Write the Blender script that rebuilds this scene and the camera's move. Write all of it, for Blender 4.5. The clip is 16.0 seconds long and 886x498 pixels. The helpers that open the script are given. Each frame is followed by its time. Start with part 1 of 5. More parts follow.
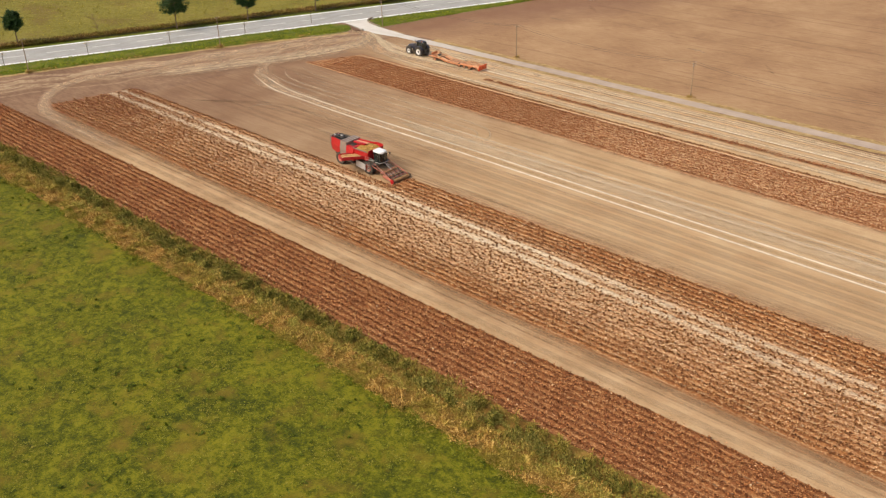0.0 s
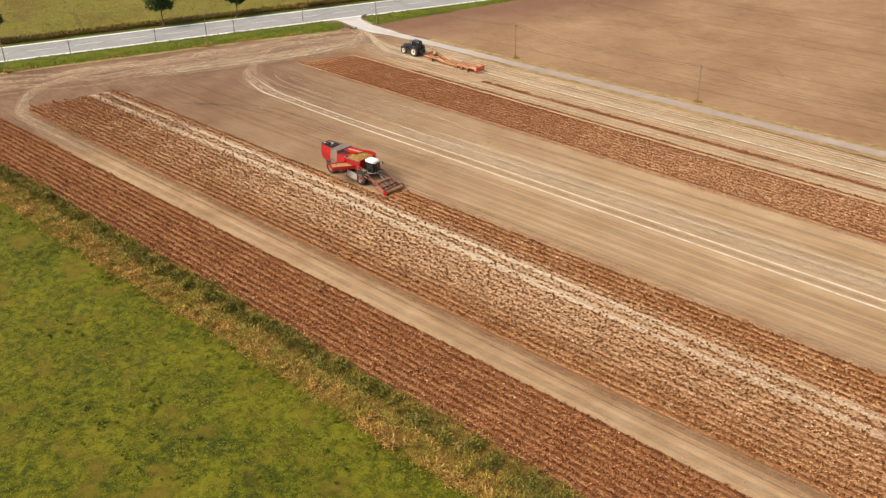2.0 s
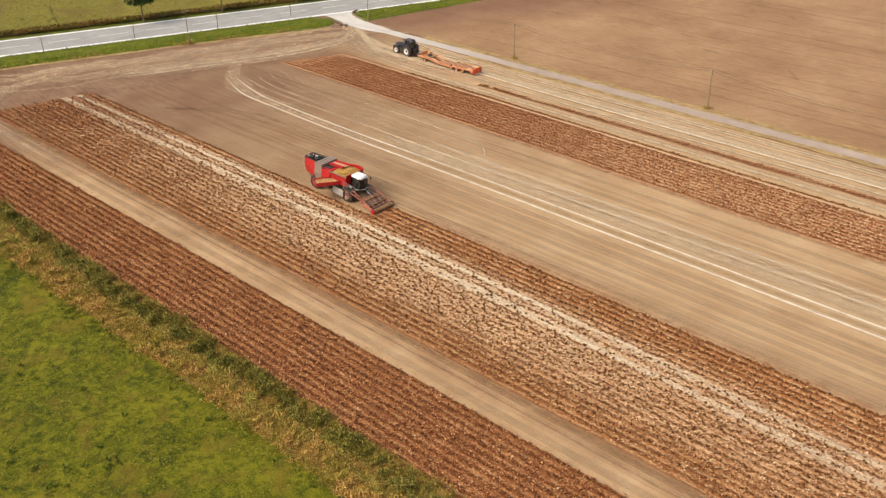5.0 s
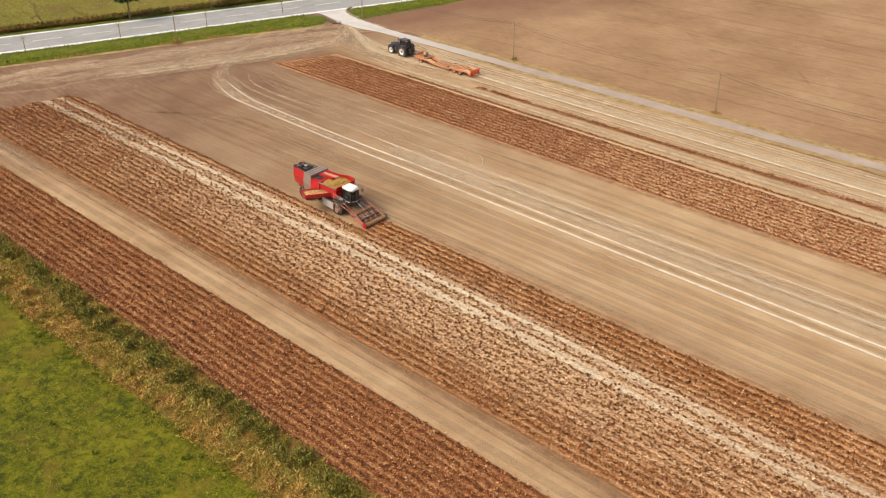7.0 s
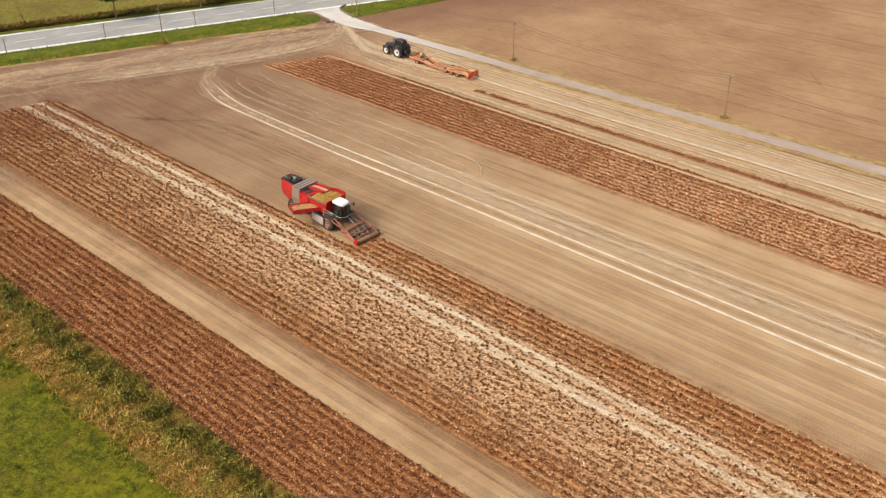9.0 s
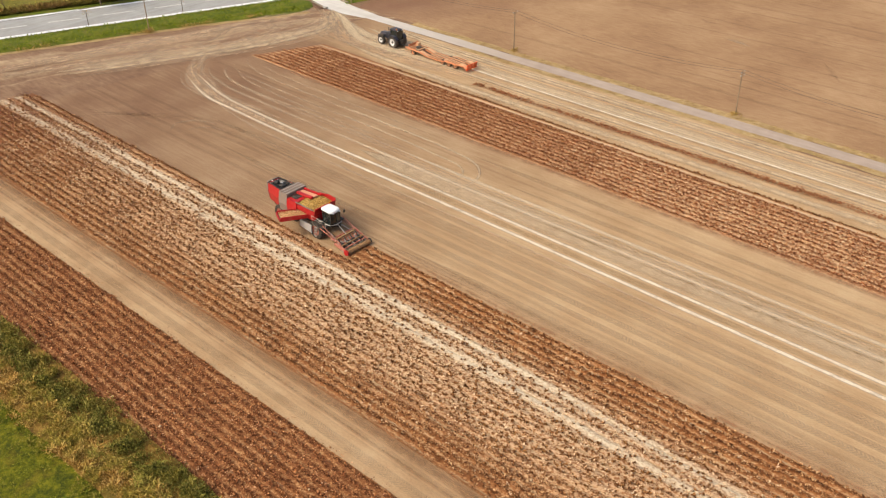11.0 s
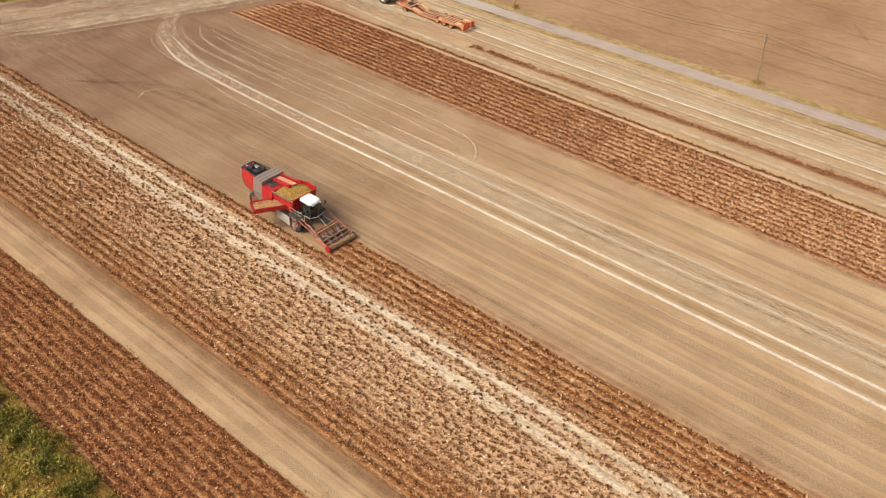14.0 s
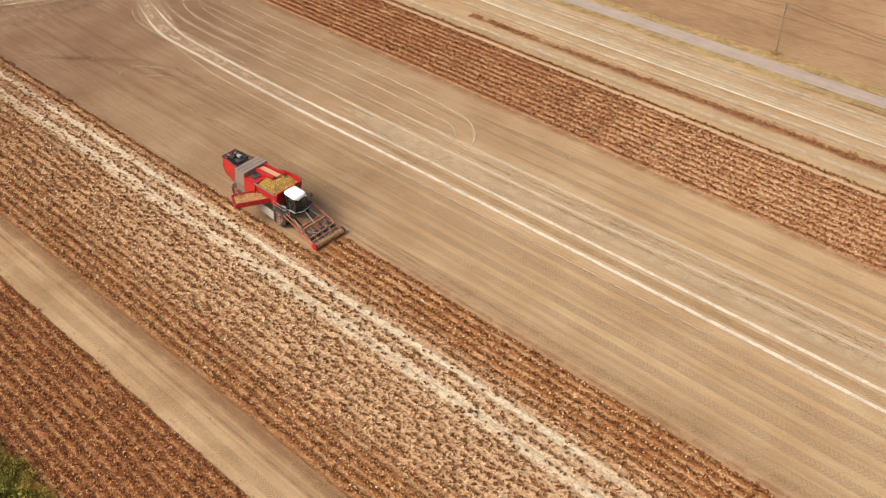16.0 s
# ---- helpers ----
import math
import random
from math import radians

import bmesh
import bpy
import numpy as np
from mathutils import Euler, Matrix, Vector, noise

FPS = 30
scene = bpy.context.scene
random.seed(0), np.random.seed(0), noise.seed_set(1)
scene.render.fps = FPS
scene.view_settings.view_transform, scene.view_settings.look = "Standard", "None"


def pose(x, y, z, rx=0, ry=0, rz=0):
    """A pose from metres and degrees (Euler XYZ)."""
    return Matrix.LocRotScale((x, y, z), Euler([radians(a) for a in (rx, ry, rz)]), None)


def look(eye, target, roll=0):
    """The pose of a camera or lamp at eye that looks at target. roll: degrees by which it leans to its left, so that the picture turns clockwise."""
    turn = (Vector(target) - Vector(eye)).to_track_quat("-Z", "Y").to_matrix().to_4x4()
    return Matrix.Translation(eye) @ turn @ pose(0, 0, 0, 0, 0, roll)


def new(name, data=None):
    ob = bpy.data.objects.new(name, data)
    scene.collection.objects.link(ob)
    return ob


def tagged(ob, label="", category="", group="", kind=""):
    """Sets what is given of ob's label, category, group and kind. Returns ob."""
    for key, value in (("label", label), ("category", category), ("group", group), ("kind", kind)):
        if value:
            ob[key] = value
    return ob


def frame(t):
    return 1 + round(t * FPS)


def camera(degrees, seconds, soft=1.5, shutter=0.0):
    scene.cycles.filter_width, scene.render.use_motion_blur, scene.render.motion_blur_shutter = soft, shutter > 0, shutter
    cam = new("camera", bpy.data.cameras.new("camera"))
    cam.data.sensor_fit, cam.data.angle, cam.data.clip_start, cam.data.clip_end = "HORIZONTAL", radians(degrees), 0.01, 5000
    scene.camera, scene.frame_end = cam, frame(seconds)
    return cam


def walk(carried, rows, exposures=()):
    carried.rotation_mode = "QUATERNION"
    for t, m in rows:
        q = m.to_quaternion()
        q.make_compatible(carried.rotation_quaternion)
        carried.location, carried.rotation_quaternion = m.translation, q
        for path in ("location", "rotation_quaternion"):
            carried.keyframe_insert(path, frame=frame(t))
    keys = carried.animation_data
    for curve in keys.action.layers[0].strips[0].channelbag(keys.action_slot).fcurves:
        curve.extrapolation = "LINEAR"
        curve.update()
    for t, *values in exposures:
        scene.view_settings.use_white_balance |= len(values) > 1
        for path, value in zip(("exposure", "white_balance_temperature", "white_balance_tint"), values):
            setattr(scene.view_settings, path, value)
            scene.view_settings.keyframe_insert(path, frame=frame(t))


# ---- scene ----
cam = camera(49.93, 16.0, soft=1.2)
PATH = [
    (0, (90.457, -108.211, 55.451), (60.388, -75.996, 31.828), -1.10),
    (1.5, (86.641, -104.056, 55.264), (56.819, -71.861, 31.304), -0.88),
    (3.5, (82.049, -98.375, 55.147), (52.460, -66.328, 30.703), -0.78),
    (7, (74.646, -89.196, 54.681), (45.458, -57.408, 29.432), -0.50),
    (9, (70.523, -83.785, 54.414), (41.479, -52.250, 28.684), -0.72),
    (11.5, (64.875, -76.651, 54.262), (36.400, -45.799, 27.109), -0.67),
    (12.5, (62.431, -73.592, 54.168), (34.345, -43.164, 26.143), -0.69),
    (13.5, (59.833, -70.622, 53.978), (32.293, -40.707, 24.881), -0.61),
    (14.5, (57.438, -67.416, 53.892), (30.428, -38.189, 23.623), -0.73),
    (16, (54.564, -62.657, 53.676), (28.030, -34.640, 21.879), -1.49),
]
walk(cam, [(t, look(eye, target, roll)) for t, eye, target, roll in PATH],
     exposures=((0.0, 0.36, 6900, 7), (16.0, 0.38, 6780, 6)))

# ---- light: bright overcast day ----
world = bpy.data.worlds.new("overcast_sky")
scene.world = world
world.use_nodes = True
wn = world.node_tree.nodes
sky = wn.new("ShaderNodeTexSky")
sky.sky_type, sky.sun_disc = "NISHITA", False
sky.sun_elevation, sky.sun_rotation = radians(48), radians(200)
sky.dust_density, sky.air_density = 4.0, 0.6
wn["Background"].inputs["Strength"].default_value = 0.15
world.node_tree.links.new(sky.outputs[0], wn["Background"].inputs["Color"])
sun = new("sun", bpy.data.lights.new("sun", "SUN"))
sun.data.energy, sun.data.angle, sun.data.color = 1.5, radians(35), (1.0, 0.95, 0.87)
SUN_AZ = radians(90 - 200)
sun.matrix_world = look((0, 0, 0), (-math.cos(SUN_AZ) * math.cos(radians(48)), -math.sin(SUN_AZ) * math.cos(radians(48)), -math.sin(radians(48))))

rng = np.random.default_rng(7)


# ---- materials ----
class Nodes:
    """A small builder for node materials."""

    def __init__(self, name, rough=0.9, metal=0.0):
        self.m = bpy.data.materials.new(name)
        self.m.use_nodes = True
        self.t = self.m.node_tree
        self.b = self.t.nodes["Principled BSDF"]
        self.b.inputs["Roughness"].default_value = rough
        self.b.inputs["Metallic"].default_value = metal
        self.b.inputs["Specular IOR Level"].default_value = 0.3
        self.bumped = None

    def add(self, kind, **ins):
        n = self.t.nodes.new(kind)
        for k, v in ins.items():
            self.put(n.inputs[k.replace("_", " ")], v)
        return n

    def put(self, socket, v):
        if isinstance(v, bpy.types.NodeSocket):
            self.t.links.new(v, socket)
        else:
            socket.default_value = v

    def place(self, scale=(1, 1, 1), local=False, rz=0.0):
        src = self.t.nodes.new("ShaderNodeTexCoord").outputs["Object"] if local else self.t.nodes.new("ShaderNodeNewGeometry").outputs["Position"]
        mp = self.add("ShaderNodeMapping", Vector=src)
        mp.inputs["Scale"].default_value = scale
        mp.inputs["Rotation"].default_value = (0, 0, rz)
        return mp.outputs[0]

    def noise(self, vec, scale, detail=5.0, rough=0.6, distort=0.0):
        n = self.add("ShaderNodeTexNoise", Vector=vec, Scale=scale, Detail=detail, Roughness=rough, Distortion=distort)
        return n.outputs["Fac"]

    def ramp(self, fac, stops):
        n = self.add("ShaderNodeValToRGB", Fac=fac)
        e = n.color_ramp.elements
        while len(e) < len(stops):
            e.new(0.5)
        for el, (p, c) in zip(e, stops):
            el.position = p
            el.color = (*c, 1.0) if len(c) == 3 else c
        return n.outputs["Color"]

    def mix(self, fac, a, b, how="MIX"):
        n = self.t.nodes.new("ShaderNodeMix")
        n.data_type, n.blend_type = "RGBA", how
        self.put(n.inputs[0], fac)
        for s, v in ((n.inputs[6], a), (n.inputs[7], b)):
            self.put(s, (*v, 1.0) if isinstance(v, tuple) and len(v) == 3 else v)
        return n.outputs[2]

    def math(self, op, a, b=0.0, c=0.0):
        n = self.t.nodes.new("ShaderNodeMath")
        n.operation = op
        for s, v in zip(n.inputs, (a, b, c)):
            self.put(s, v)
        return n.outputs[0]

    def range(self, v, a, b, c=0.0, d=1.0):
        n = self.add("ShaderNodeMapRange", Value=v)
        for k, x in zip(("From Min", "From Max", "To Min", "To Max"), (a, b, c, d)):
            n.inputs[k].default_value = x
        return n.outputs[0]

    def base(self, c):
        self.put(self.b.inputs["Base Color"], (*c, 1.0) if isinstance(c, tuple) else c)
        return self

    def bump(self, h, strength=0.5, dist=0.05):
        n = self.add("ShaderNodeBump", Height=h, Strength=strength, Distance=dist)
        self.put(self.b.inputs["Normal"], n.outputs[0])
        return self


def lin(r, g, b, k=1.0):
    """Reflectance from an 8-bit colour, scaled."""
    return tuple(k * ((c / 255 + 0.055) / 1.055) ** 2.4 if c > 10 else k * c / 3294 for c in (r, g, b))


K = 0.8


def soil(name, dark, mid, light, grain=6.0, patch=0.12, along=1.0, rz=0.0, rough=0.95, bump=0.6, parts=(0.3, 0.34, 0.36)):
    """Earth: patches metres wide, streaks along the working direction and fine crumbs."""
    n = Nodes(name, rough)
    p, q = n.place(), n.place((1 / along, 1, 1), rz=rz)
    big = n.noise(p, patch, 4)
    streak = n.noise(q, 1.9, 7, 0.7)
    fine = n.noise(p, grain, 6, 0.8)
    v = n.math("ADD", n.math("MULTIPLY", big, parts[0]), n.math("MULTIPLY", streak, parts[1]))
    v = n.math("ADD", v, n.math("MULTIPLY", fine, parts[2]))
    n.base(n.ramp(v, [(0.38, dark), (0.5, mid), (0.62, light)]))
    n.bump(fine, bump, 0.06)
    return n


def headland(name):
    """Turning ground: crossed by many faint pale wheel bands that run along the road and wander."""
    n = soil(name, lin(134, 94, 70, 0.56), lin(172, 132, 100, 0.57), lin(206, 168, 130, 0.59), along=5, rz=radians(-66))
    col = n.b.inputs["Base Color"].links[0].from_socket
    p = n.place()
    s = n.add("ShaderNodeSeparateXYZ", Vector=p)
    off = n.math("ADD", n.math("MULTIPLY", n.math("ADD", s.outputs[0], 97.9), -0.915), n.math("MULTIPLY", n.math("ADD", s.outputs[1], 33.4), 0.403))
    wander = n.math("MULTIPLY", n.math("SUBTRACT", n.noise(p, 0.045, 3), 0.5), 16.0)
    drift = n.math("MULTIPLY", n.math("SUBTRACT", n.noise(n.place((0.5, 1, 1)), 0.12, 3), 0.5), 9.0)
    rough = n.range(n.noise(p, 0.9, 6, 0.75), 0.35, 0.62)
    for at, half, k, w in ((-10.4, 0.9, 0.75, wander), (-13.0, 1.6, 0.8, drift), (-15.2, 0.7, 0.8, wander), (-17.6, 1.1, 0.7, drift), (-20.4, 0.7, 0.5, wander), (-12.0, 0.4, 0.9, drift)):
        d = n.math("ABSOLUTE", n.math("SUBTRACT", n.math("ADD", off, w), at))
        a = n.math("MULTIPLY", n.range(d, half, half * 0.15), n.math("MULTIPLY", rough, k))
        col = n.mix(a, col, lin(228, 198, 156, 0.66))
    n.base(col)
    return n.m


soil_headland = headland("dry_headland_soil")


def harvested(name):
    """Worked soil: browner and moister to the west, pale and dusty to the east."""
    n = soil(name, (0, 0, 0), (0.5, 0.5, 0.5), (1, 1, 1), along=14, parts=(0.3, 0.2, 0.5))
    v = n.b.inputs["Base Color"].links[0].from_socket
    p = n.place()
    x = n.add("ShaderNodeSeparateXYZ", Vector=p).outputs[0]
    east = n.math("ADD", x, n.math("MULTIPLY", n.noise(n.place((0.3, 1, 1)), 0.07, 4), 60.0))
    y = n.add("ShaderNodeSeparateXYZ", Vector=p).outputs[1]
    lane = n.range(n.math("ADD", y, n.math("MULTIPLY", n.noise(p, 0.3, 5), 3.0)), 18.2, 20.5)
    east = n.math("MAXIMUM", n.range(east, -18, 48), n.math("MULTIPLY", lane, n.range(n.math("ADD", x, n.math("MULTIPLY", n.noise(p, 0.15, 4), 20.0)), -52, -26, 0.0, 0.95)))
    dull = n.ramp(v, [(0.0, lin(134, 94, 68, 0.62)), (0.5, lin(168, 128, 95, 0.62)), (1.0, lin(202, 164, 126, 0.62))])
    pale = n.ramp(v, [(0.0, lin(178, 140, 97, 0.8)), (0.5, lin(206, 170, 126, 0.8)), (1.0, lin(228, 198, 155, 0.8))])
    line = n.noise(n.place((0.016, 1, 1)), 3.6, 3, 0.6)
    thin = n.noise(n.place((0.02, 1, 1)), 9.0, 2, 0.5)
    col = n.mix(n.range(line, 0.5, 0.66, 0.0, 0.1), n.mix(east, dull, pale), lin(158, 116, 82, 0.66))
    col = n.mix(n.range(thin, 0.5, 0.64, 0.0, 0.22), col, lin(162, 122, 86, 0.68))
    n.base(n.mix(n.range(line, 0.44, 0.3, 0.0, 0.15), col, lin(232, 200, 158, 0.8)))
    return n.m


soil_harvested = harvested("dry_harvested_soil")


def ploughed(name):
    n = soil(name, lin(148, 107, 75, 0.74), lin(186, 145, 104, 0.74), lin(212, 174, 131, 0.74), patch=0.06, along=4, rz=radians(-3), parts=(0.36, 0.24, 0.4))
    col = n.b.inputs["Base Color"].links[0].from_socket
    p = n.place()
    s = n.add("ShaderNodeSeparateXYZ", Vector=p)
    off = n.math("ADD", n.math("MULTIPLY", n.math("ADD", s.outputs[0], 97.9), -0.915), n.math("MULTIPLY", n.math("ADD", s.outputs[1], 33.4), 0.403))
    damp = n.range(n.math("ADD", off, n.math("MULTIPLY", n.math("SUBTRACT", n.noise(p, 0.08, 5, 0.6), 0.5), 22.0)), -26, -10)
    n.base(n.mix(n.math("MULTIPLY", damp, 0.6), col, lin(138, 94, 74, 0.7)))
    return n.m


soil_ploughed = ploughed("fine_brown_soil")


def flecked(name, dark, mid, light, share, row_at, bands=(), lines=(), deep=0.065, damp=None, drift=0.0):
    """Ridge soil strewn with dry crumbs; the furrows between the plants lie pale, and a band may be buried in dust."""
    n = Nodes(name, 0.95)
    p = n.place()
    y = n.add("ShaderNodeSeparateXYZ", Vector=p).outputs[1]
    big, crumb, fine = n.noise(p, 0.3, 4), n.noise(n.place((0.8, 1.2, 1)), 4.2, 3, 0.6), n.noise(p, 9.0, 4, 0.7)
    furrow = n.math("MULTIPLY", n.math("COSINE", n.math("MULTIPLY", n.math("SUBTRACT", y, row_at), 2 * math.pi / 0.86)), -deep)
    v = n.math("ADD", n.math("MULTIPLY", crumb, 0.5), n.math("ADD", n.math("MULTIPLY", big, 0.25), n.math("MULTIPLY", fine, 0.25)))
    v = n.math("ADD", v, furrow)
    col = n.ramp(v, [(share - 0.12, dark), (share, mid), (share + 0.12, light)])
    x = n.add("ShaderNodeSeparateXYZ", Vector=p).outputs[0]
    far_x = n.math("ADD", x, n.math("MULTIPLY", big, 30.0))
    sway = n.math("SUBTRACT", n.noise(n.place((0.12, 1, 1)), 0.8, 4), 0.5)
    slid = n.math("ADD", y, n.math("MULTIPLY", n.math("MAXIMUM", n.math("SUBTRACT", x, 24.0), 0.0), drift))

    def dusted(col, lo, hi, share2, dust, west, start):
        wob = n.math("ADD", slid, n.math("MULTIPLY", sway, min(3.2, 0.7 * (hi - lo))))
        east = n.math("MULTIPLY", n.range(far_x, start, start + 50, west, 1.0), n.range(far_x, 45, 78, 1.0, 0.35 if hi - lo > 2 else 0.7))
        k = n.math("MULTIPLY", n.range(wob, lo - (hi - lo) * 0.35, lo + (hi - lo) * 0.3), n.range(wob, hi - (hi - lo) * 0.3, hi + (hi - lo) * 0.35, 1.0, 0.0))
        k = n.math("MULTIPLY", n.math("MULTIPLY", k, east), n.range(crumb, 0.4, 0.56, 0.12 if hi - lo > 2 else 0.6, 1.0))
        return n.mix(n.math("MULTIPLY", k, share2), col, dust)

    for band in bands:
        col = dusted(col, *band)
    if damp:
        moist = n.math("MULTIPLY", n.range(n.math("ADD", x, n.math("MULTIPLY", big, 40.0)), -12, -42), n.range(crumb, 0.62, 0.4, 0.35, 0.92))
        col = n.mix(moist, col, damp)
    for band in lines:
        col = dusted(col, *band)
    n.base(col)
    return n.bump(crumb, 0.7, 0.08).m


soil_ridge = flecked("ridged_potato_soil", lin(141, 84, 43, 0.72), lin(182, 120, 70, 0.74), lin(225, 178, 128, 0.8), 0.515, -20.25,
                     ((-34.4, -28.2, 0.8, lin(228, 191, 148, 0.83), 0.0, -36), (-28.9, -24.6, 0.75, lin(224, 196, 158, 0.84), 0.3, -58)),
                     ((-28.2, -27.3, 0.85, lin(232, 213, 180, 0.87), 0.8, -46), (-26.0, -25.2, 0.85, lin(232, 213, 180, 0.87), 0.8, -46)), deep=0.07, damp=lin(134, 78, 46, 0.7), drift=0.022)
soil_red = flecked("reddish_ridged_soil", lin(123, 72, 39, 0.74), lin(165, 105, 60, 0.75), lin(213, 162, 110, 0.77), 0.515, -43.8, deep=0.055)
soil_far = flecked("brown_ridged_soil", lin(140, 86, 50, 0.74), lin(182, 122, 78, 0.75), lin(224, 180, 132, 0.8), 0.505, 7.35,
                   ((6.6, 16.6, 0.5, lin(228, 190, 144, 0.82), 0.0, -10),), ((16.75, 17.2, 0.95, lin(230, 198, 156, 0.84), 0.6, -46),), deep=0.09)


def sandy_way(name):
    """Packed sand, dulled towards the headland at its western end."""
    n = soil(name, lin(172, 134, 94, 0.72), lin(208, 170, 126, 0.74), lin(228, 194, 150, 0.76), patch=0.2, along=10, parts=(0.38, 0.22, 0.4))
    col = n.b.inputs["Base Color"].links[0].from_socket
    p = n.place()
    x = n.add("ShaderNodeSeparateXYZ", Vector=p).outputs[0]
    west = n.range(n.math("ADD", x, n.math("MULTIPLY", n.noise(p, 0.15, 4), 16.0)), -28, -52)
    n.base(n.mix(n.math("MULTIPLY", west, 0.9), col, lin(176, 138, 106, 0.6)))
    return n.m


soil_path = sandy_way("packed_sand_track")


def track_material(name, light, strength, tread=0.0, soft=0.35, even=0.55):
    """Pressed tracks of loose crumbs that thin out at their sides; v runs across from -1 to 1, u in metres along."""
    n = Nodes(name, 0.95)
    uv = n.add("ShaderNodeUVMap").outputs[0]
    sep = n.add("ShaderNodeSeparateXYZ", Vector=uv)
    u, v = sep.outputs[0], sep.outputs[1]
    side = n.math("ABSOLUTE", v)
    fade = n.range(side, soft, 1.0, 1.0, 0.0)
    p = n.place()
    patch = n.range(n.noise(p, 0.6, 5, 0.75), 0.34, 0.6, even, 1.0)
    fine = n.noise(p, 7.0, 5, 0.7)
    a = n.math("MULTIPLY", n.math("MULTIPLY", fade, patch), strength)
    col = n.ramp(fine, [(0.3, tuple(c * 0.84 for c in light)), (0.7, light)])
    if tread:
        w = n.math("SINE", n.math("MULTIPLY", n.math("ADD", u, n.math("MULTIPLY", side, 0.42)), 2 * math.pi / tread))
        lug = n.math("MULTIPLY", n.range(w, -0.05, 0.2), n.range(n.noise(p, 0.5, 5, 0.7), 0.36, 0.52, 0.45, 1.0))
        a = n.math("MULTIPLY", a, n.range(lug, 0.0, 1.0, 0.4, 1.0))
        col = n.mix(lug, lin(172, 128, 90, 0.72), col)
        n.bump(lug, 1.0, 0.1)
    n.base(col)
    mixer = n.t.nodes.new("ShaderNodeMixShader")
    clear = n.t.nodes.new("ShaderNodeBsdfTransparent")
    speck = n.range(n.noise(p, 11.0, 3, 0.7), 0.38, 0.58, 0.55, 1.2)
    n.put(mixer.inputs[0], n.math("MINIMUM", n.math("MULTIPLY", a, speck), 1.0))
    n.t.links.new(clear.outputs[0], mixer.inputs[1])
    n.t.links.new(n.b.outputs[0], mixer.inputs[2])
    n.t.links.new(mixer.outputs[0], n.t.nodes["Material Output"].inputs["Surface"])
    return n.m


dust_bright = track_material("bright_dust_track", lin(247, 227, 197, 0.9), 1.2)
dust_soft = track_material("soft_dust_track", lin(238, 202, 162, 0.82), 0.8, soft=0.0)
dust_mid = track_material("pale_dust_track", lin(248, 226, 192, 0.89), 1.25, soft=0.2)
dust_line = track_material("thin_dust_line", lin(238, 204, 164, 0.82), 0.56, soft=0.1)
dust_dark = track_material("damp_dark_track", lin(168, 122, 88, 0.7), 0.22, soft=0.0)
dust_brown = track_material("pressed_brown_track", lin(194, 138, 92, 0.73), 0.5, soft=0.25)
dust_grey = track_material("pale_grey_dust", lin(234, 204, 164, 0.84), 0.85, soft=0.15)
dust_wide = track_material("wide_faint_dust", lin(234, 198, 158, 0.8), 0.7, soft=0.0, even=0.05)
tread_fine = track_material("fine_tyre_tread", lin(216, 178, 130, 0.82), 0.5, tread=0.26, soft=0.8, even=0.35)
tread_mark = track_material("tyre_tread_mark", lin(236, 200, 156, 0.84), 0.6, tread=0.36, soft=0.8, even=0.5)
rust_dust = track_material("rust_red_crumbs", lin(202, 142, 100, 0.76), 0.7, soft=0.0, even=0.2)
lane_dust = track_material("grey_lane_dust", lin(226, 196, 157, 0.83), 0.75, soft=0.4, even=0.7)
dust_swept = track_material("swept_whitish_dust", lin(236, 206, 166, 0.84), 0.8, soft=0.0, even=0.35)
dust_pale = track_material("broad_pale_dust", lin(236, 208, 168, 0.86), 0.75, soft=0.4, even=0.8)


def foliage(name, stops, patch=0.0, patch_cols=None, rough=0.85, patch_lim=(0.42, 0.6)):
    n = Nodes(name, rough)
    r = n.t.nodes.new("ShaderNodeNewGeometry").outputs["Random Per Island"]
    col = n.ramp(r, stops)
    if patch:
        f = n.range(n.noise(n.place(), patch, 5 if patch < 3 else 2, 0.65), *patch_lim)
        col = n.mix(f, col, n.ramp(r, patch_cols))
    n.base(col)
    return n.m


def plain_earth(name, dark, light):
    n = Nodes(name, 0.95)
    n.base(n.ramp(n.noise(n.place(), 3.0, 5, 0.7), [(0.35, dark), (0.65, light)]))
    return n.m


haulm = foliage("dead_potato_haulm", [(0.0, lin(74, 40, 15)), (0.5, lin(113, 63, 28)), (1.0, lin(165, 105, 54))], 4.2,
                [(0.0, lin(140, 87, 46)), (0.5, lin(197, 145, 92)), (1.0, lin(236, 200, 150))], patch_lim=(0.46, 0.6))
haulm_red = foliage("rust_brown_haulm", [(0.0, lin(79, 43, 20)), (0.5, lin(123, 69, 34)), (1.0, lin(171, 106, 58))], 4.4,
                    [(0.0, lin(127, 72, 36)), (0.5, lin(183, 117, 67)), (1.0, lin(226, 176, 120))], patch_lim=(0.46, 0.62))
haulm_mid = foliage("dusty_brown_haulm", [(0.0, lin(83, 50, 22)), (0.5, lin(120, 76, 36)), (1.0, lin(164, 114, 62))], 3.2,
                    [(0.0, lin(104, 60, 27)), (0.5, lin(148, 91, 45)), (1.0, lin(196, 140, 82))], patch_lim=(0.46, 0.6))
haulm_far = foliage("red_brown_far_haulm", [(0.0, lin(96, 52, 27)), (0.5, lin(140, 80, 44)), (1.0, lin(182, 116, 72))], 3.4,
                    [(0.0, lin(124, 76, 42)), (0.5, lin(176, 118, 72)), (1.0, lin(222, 174, 122))], patch_lim=(0.46, 0.62))
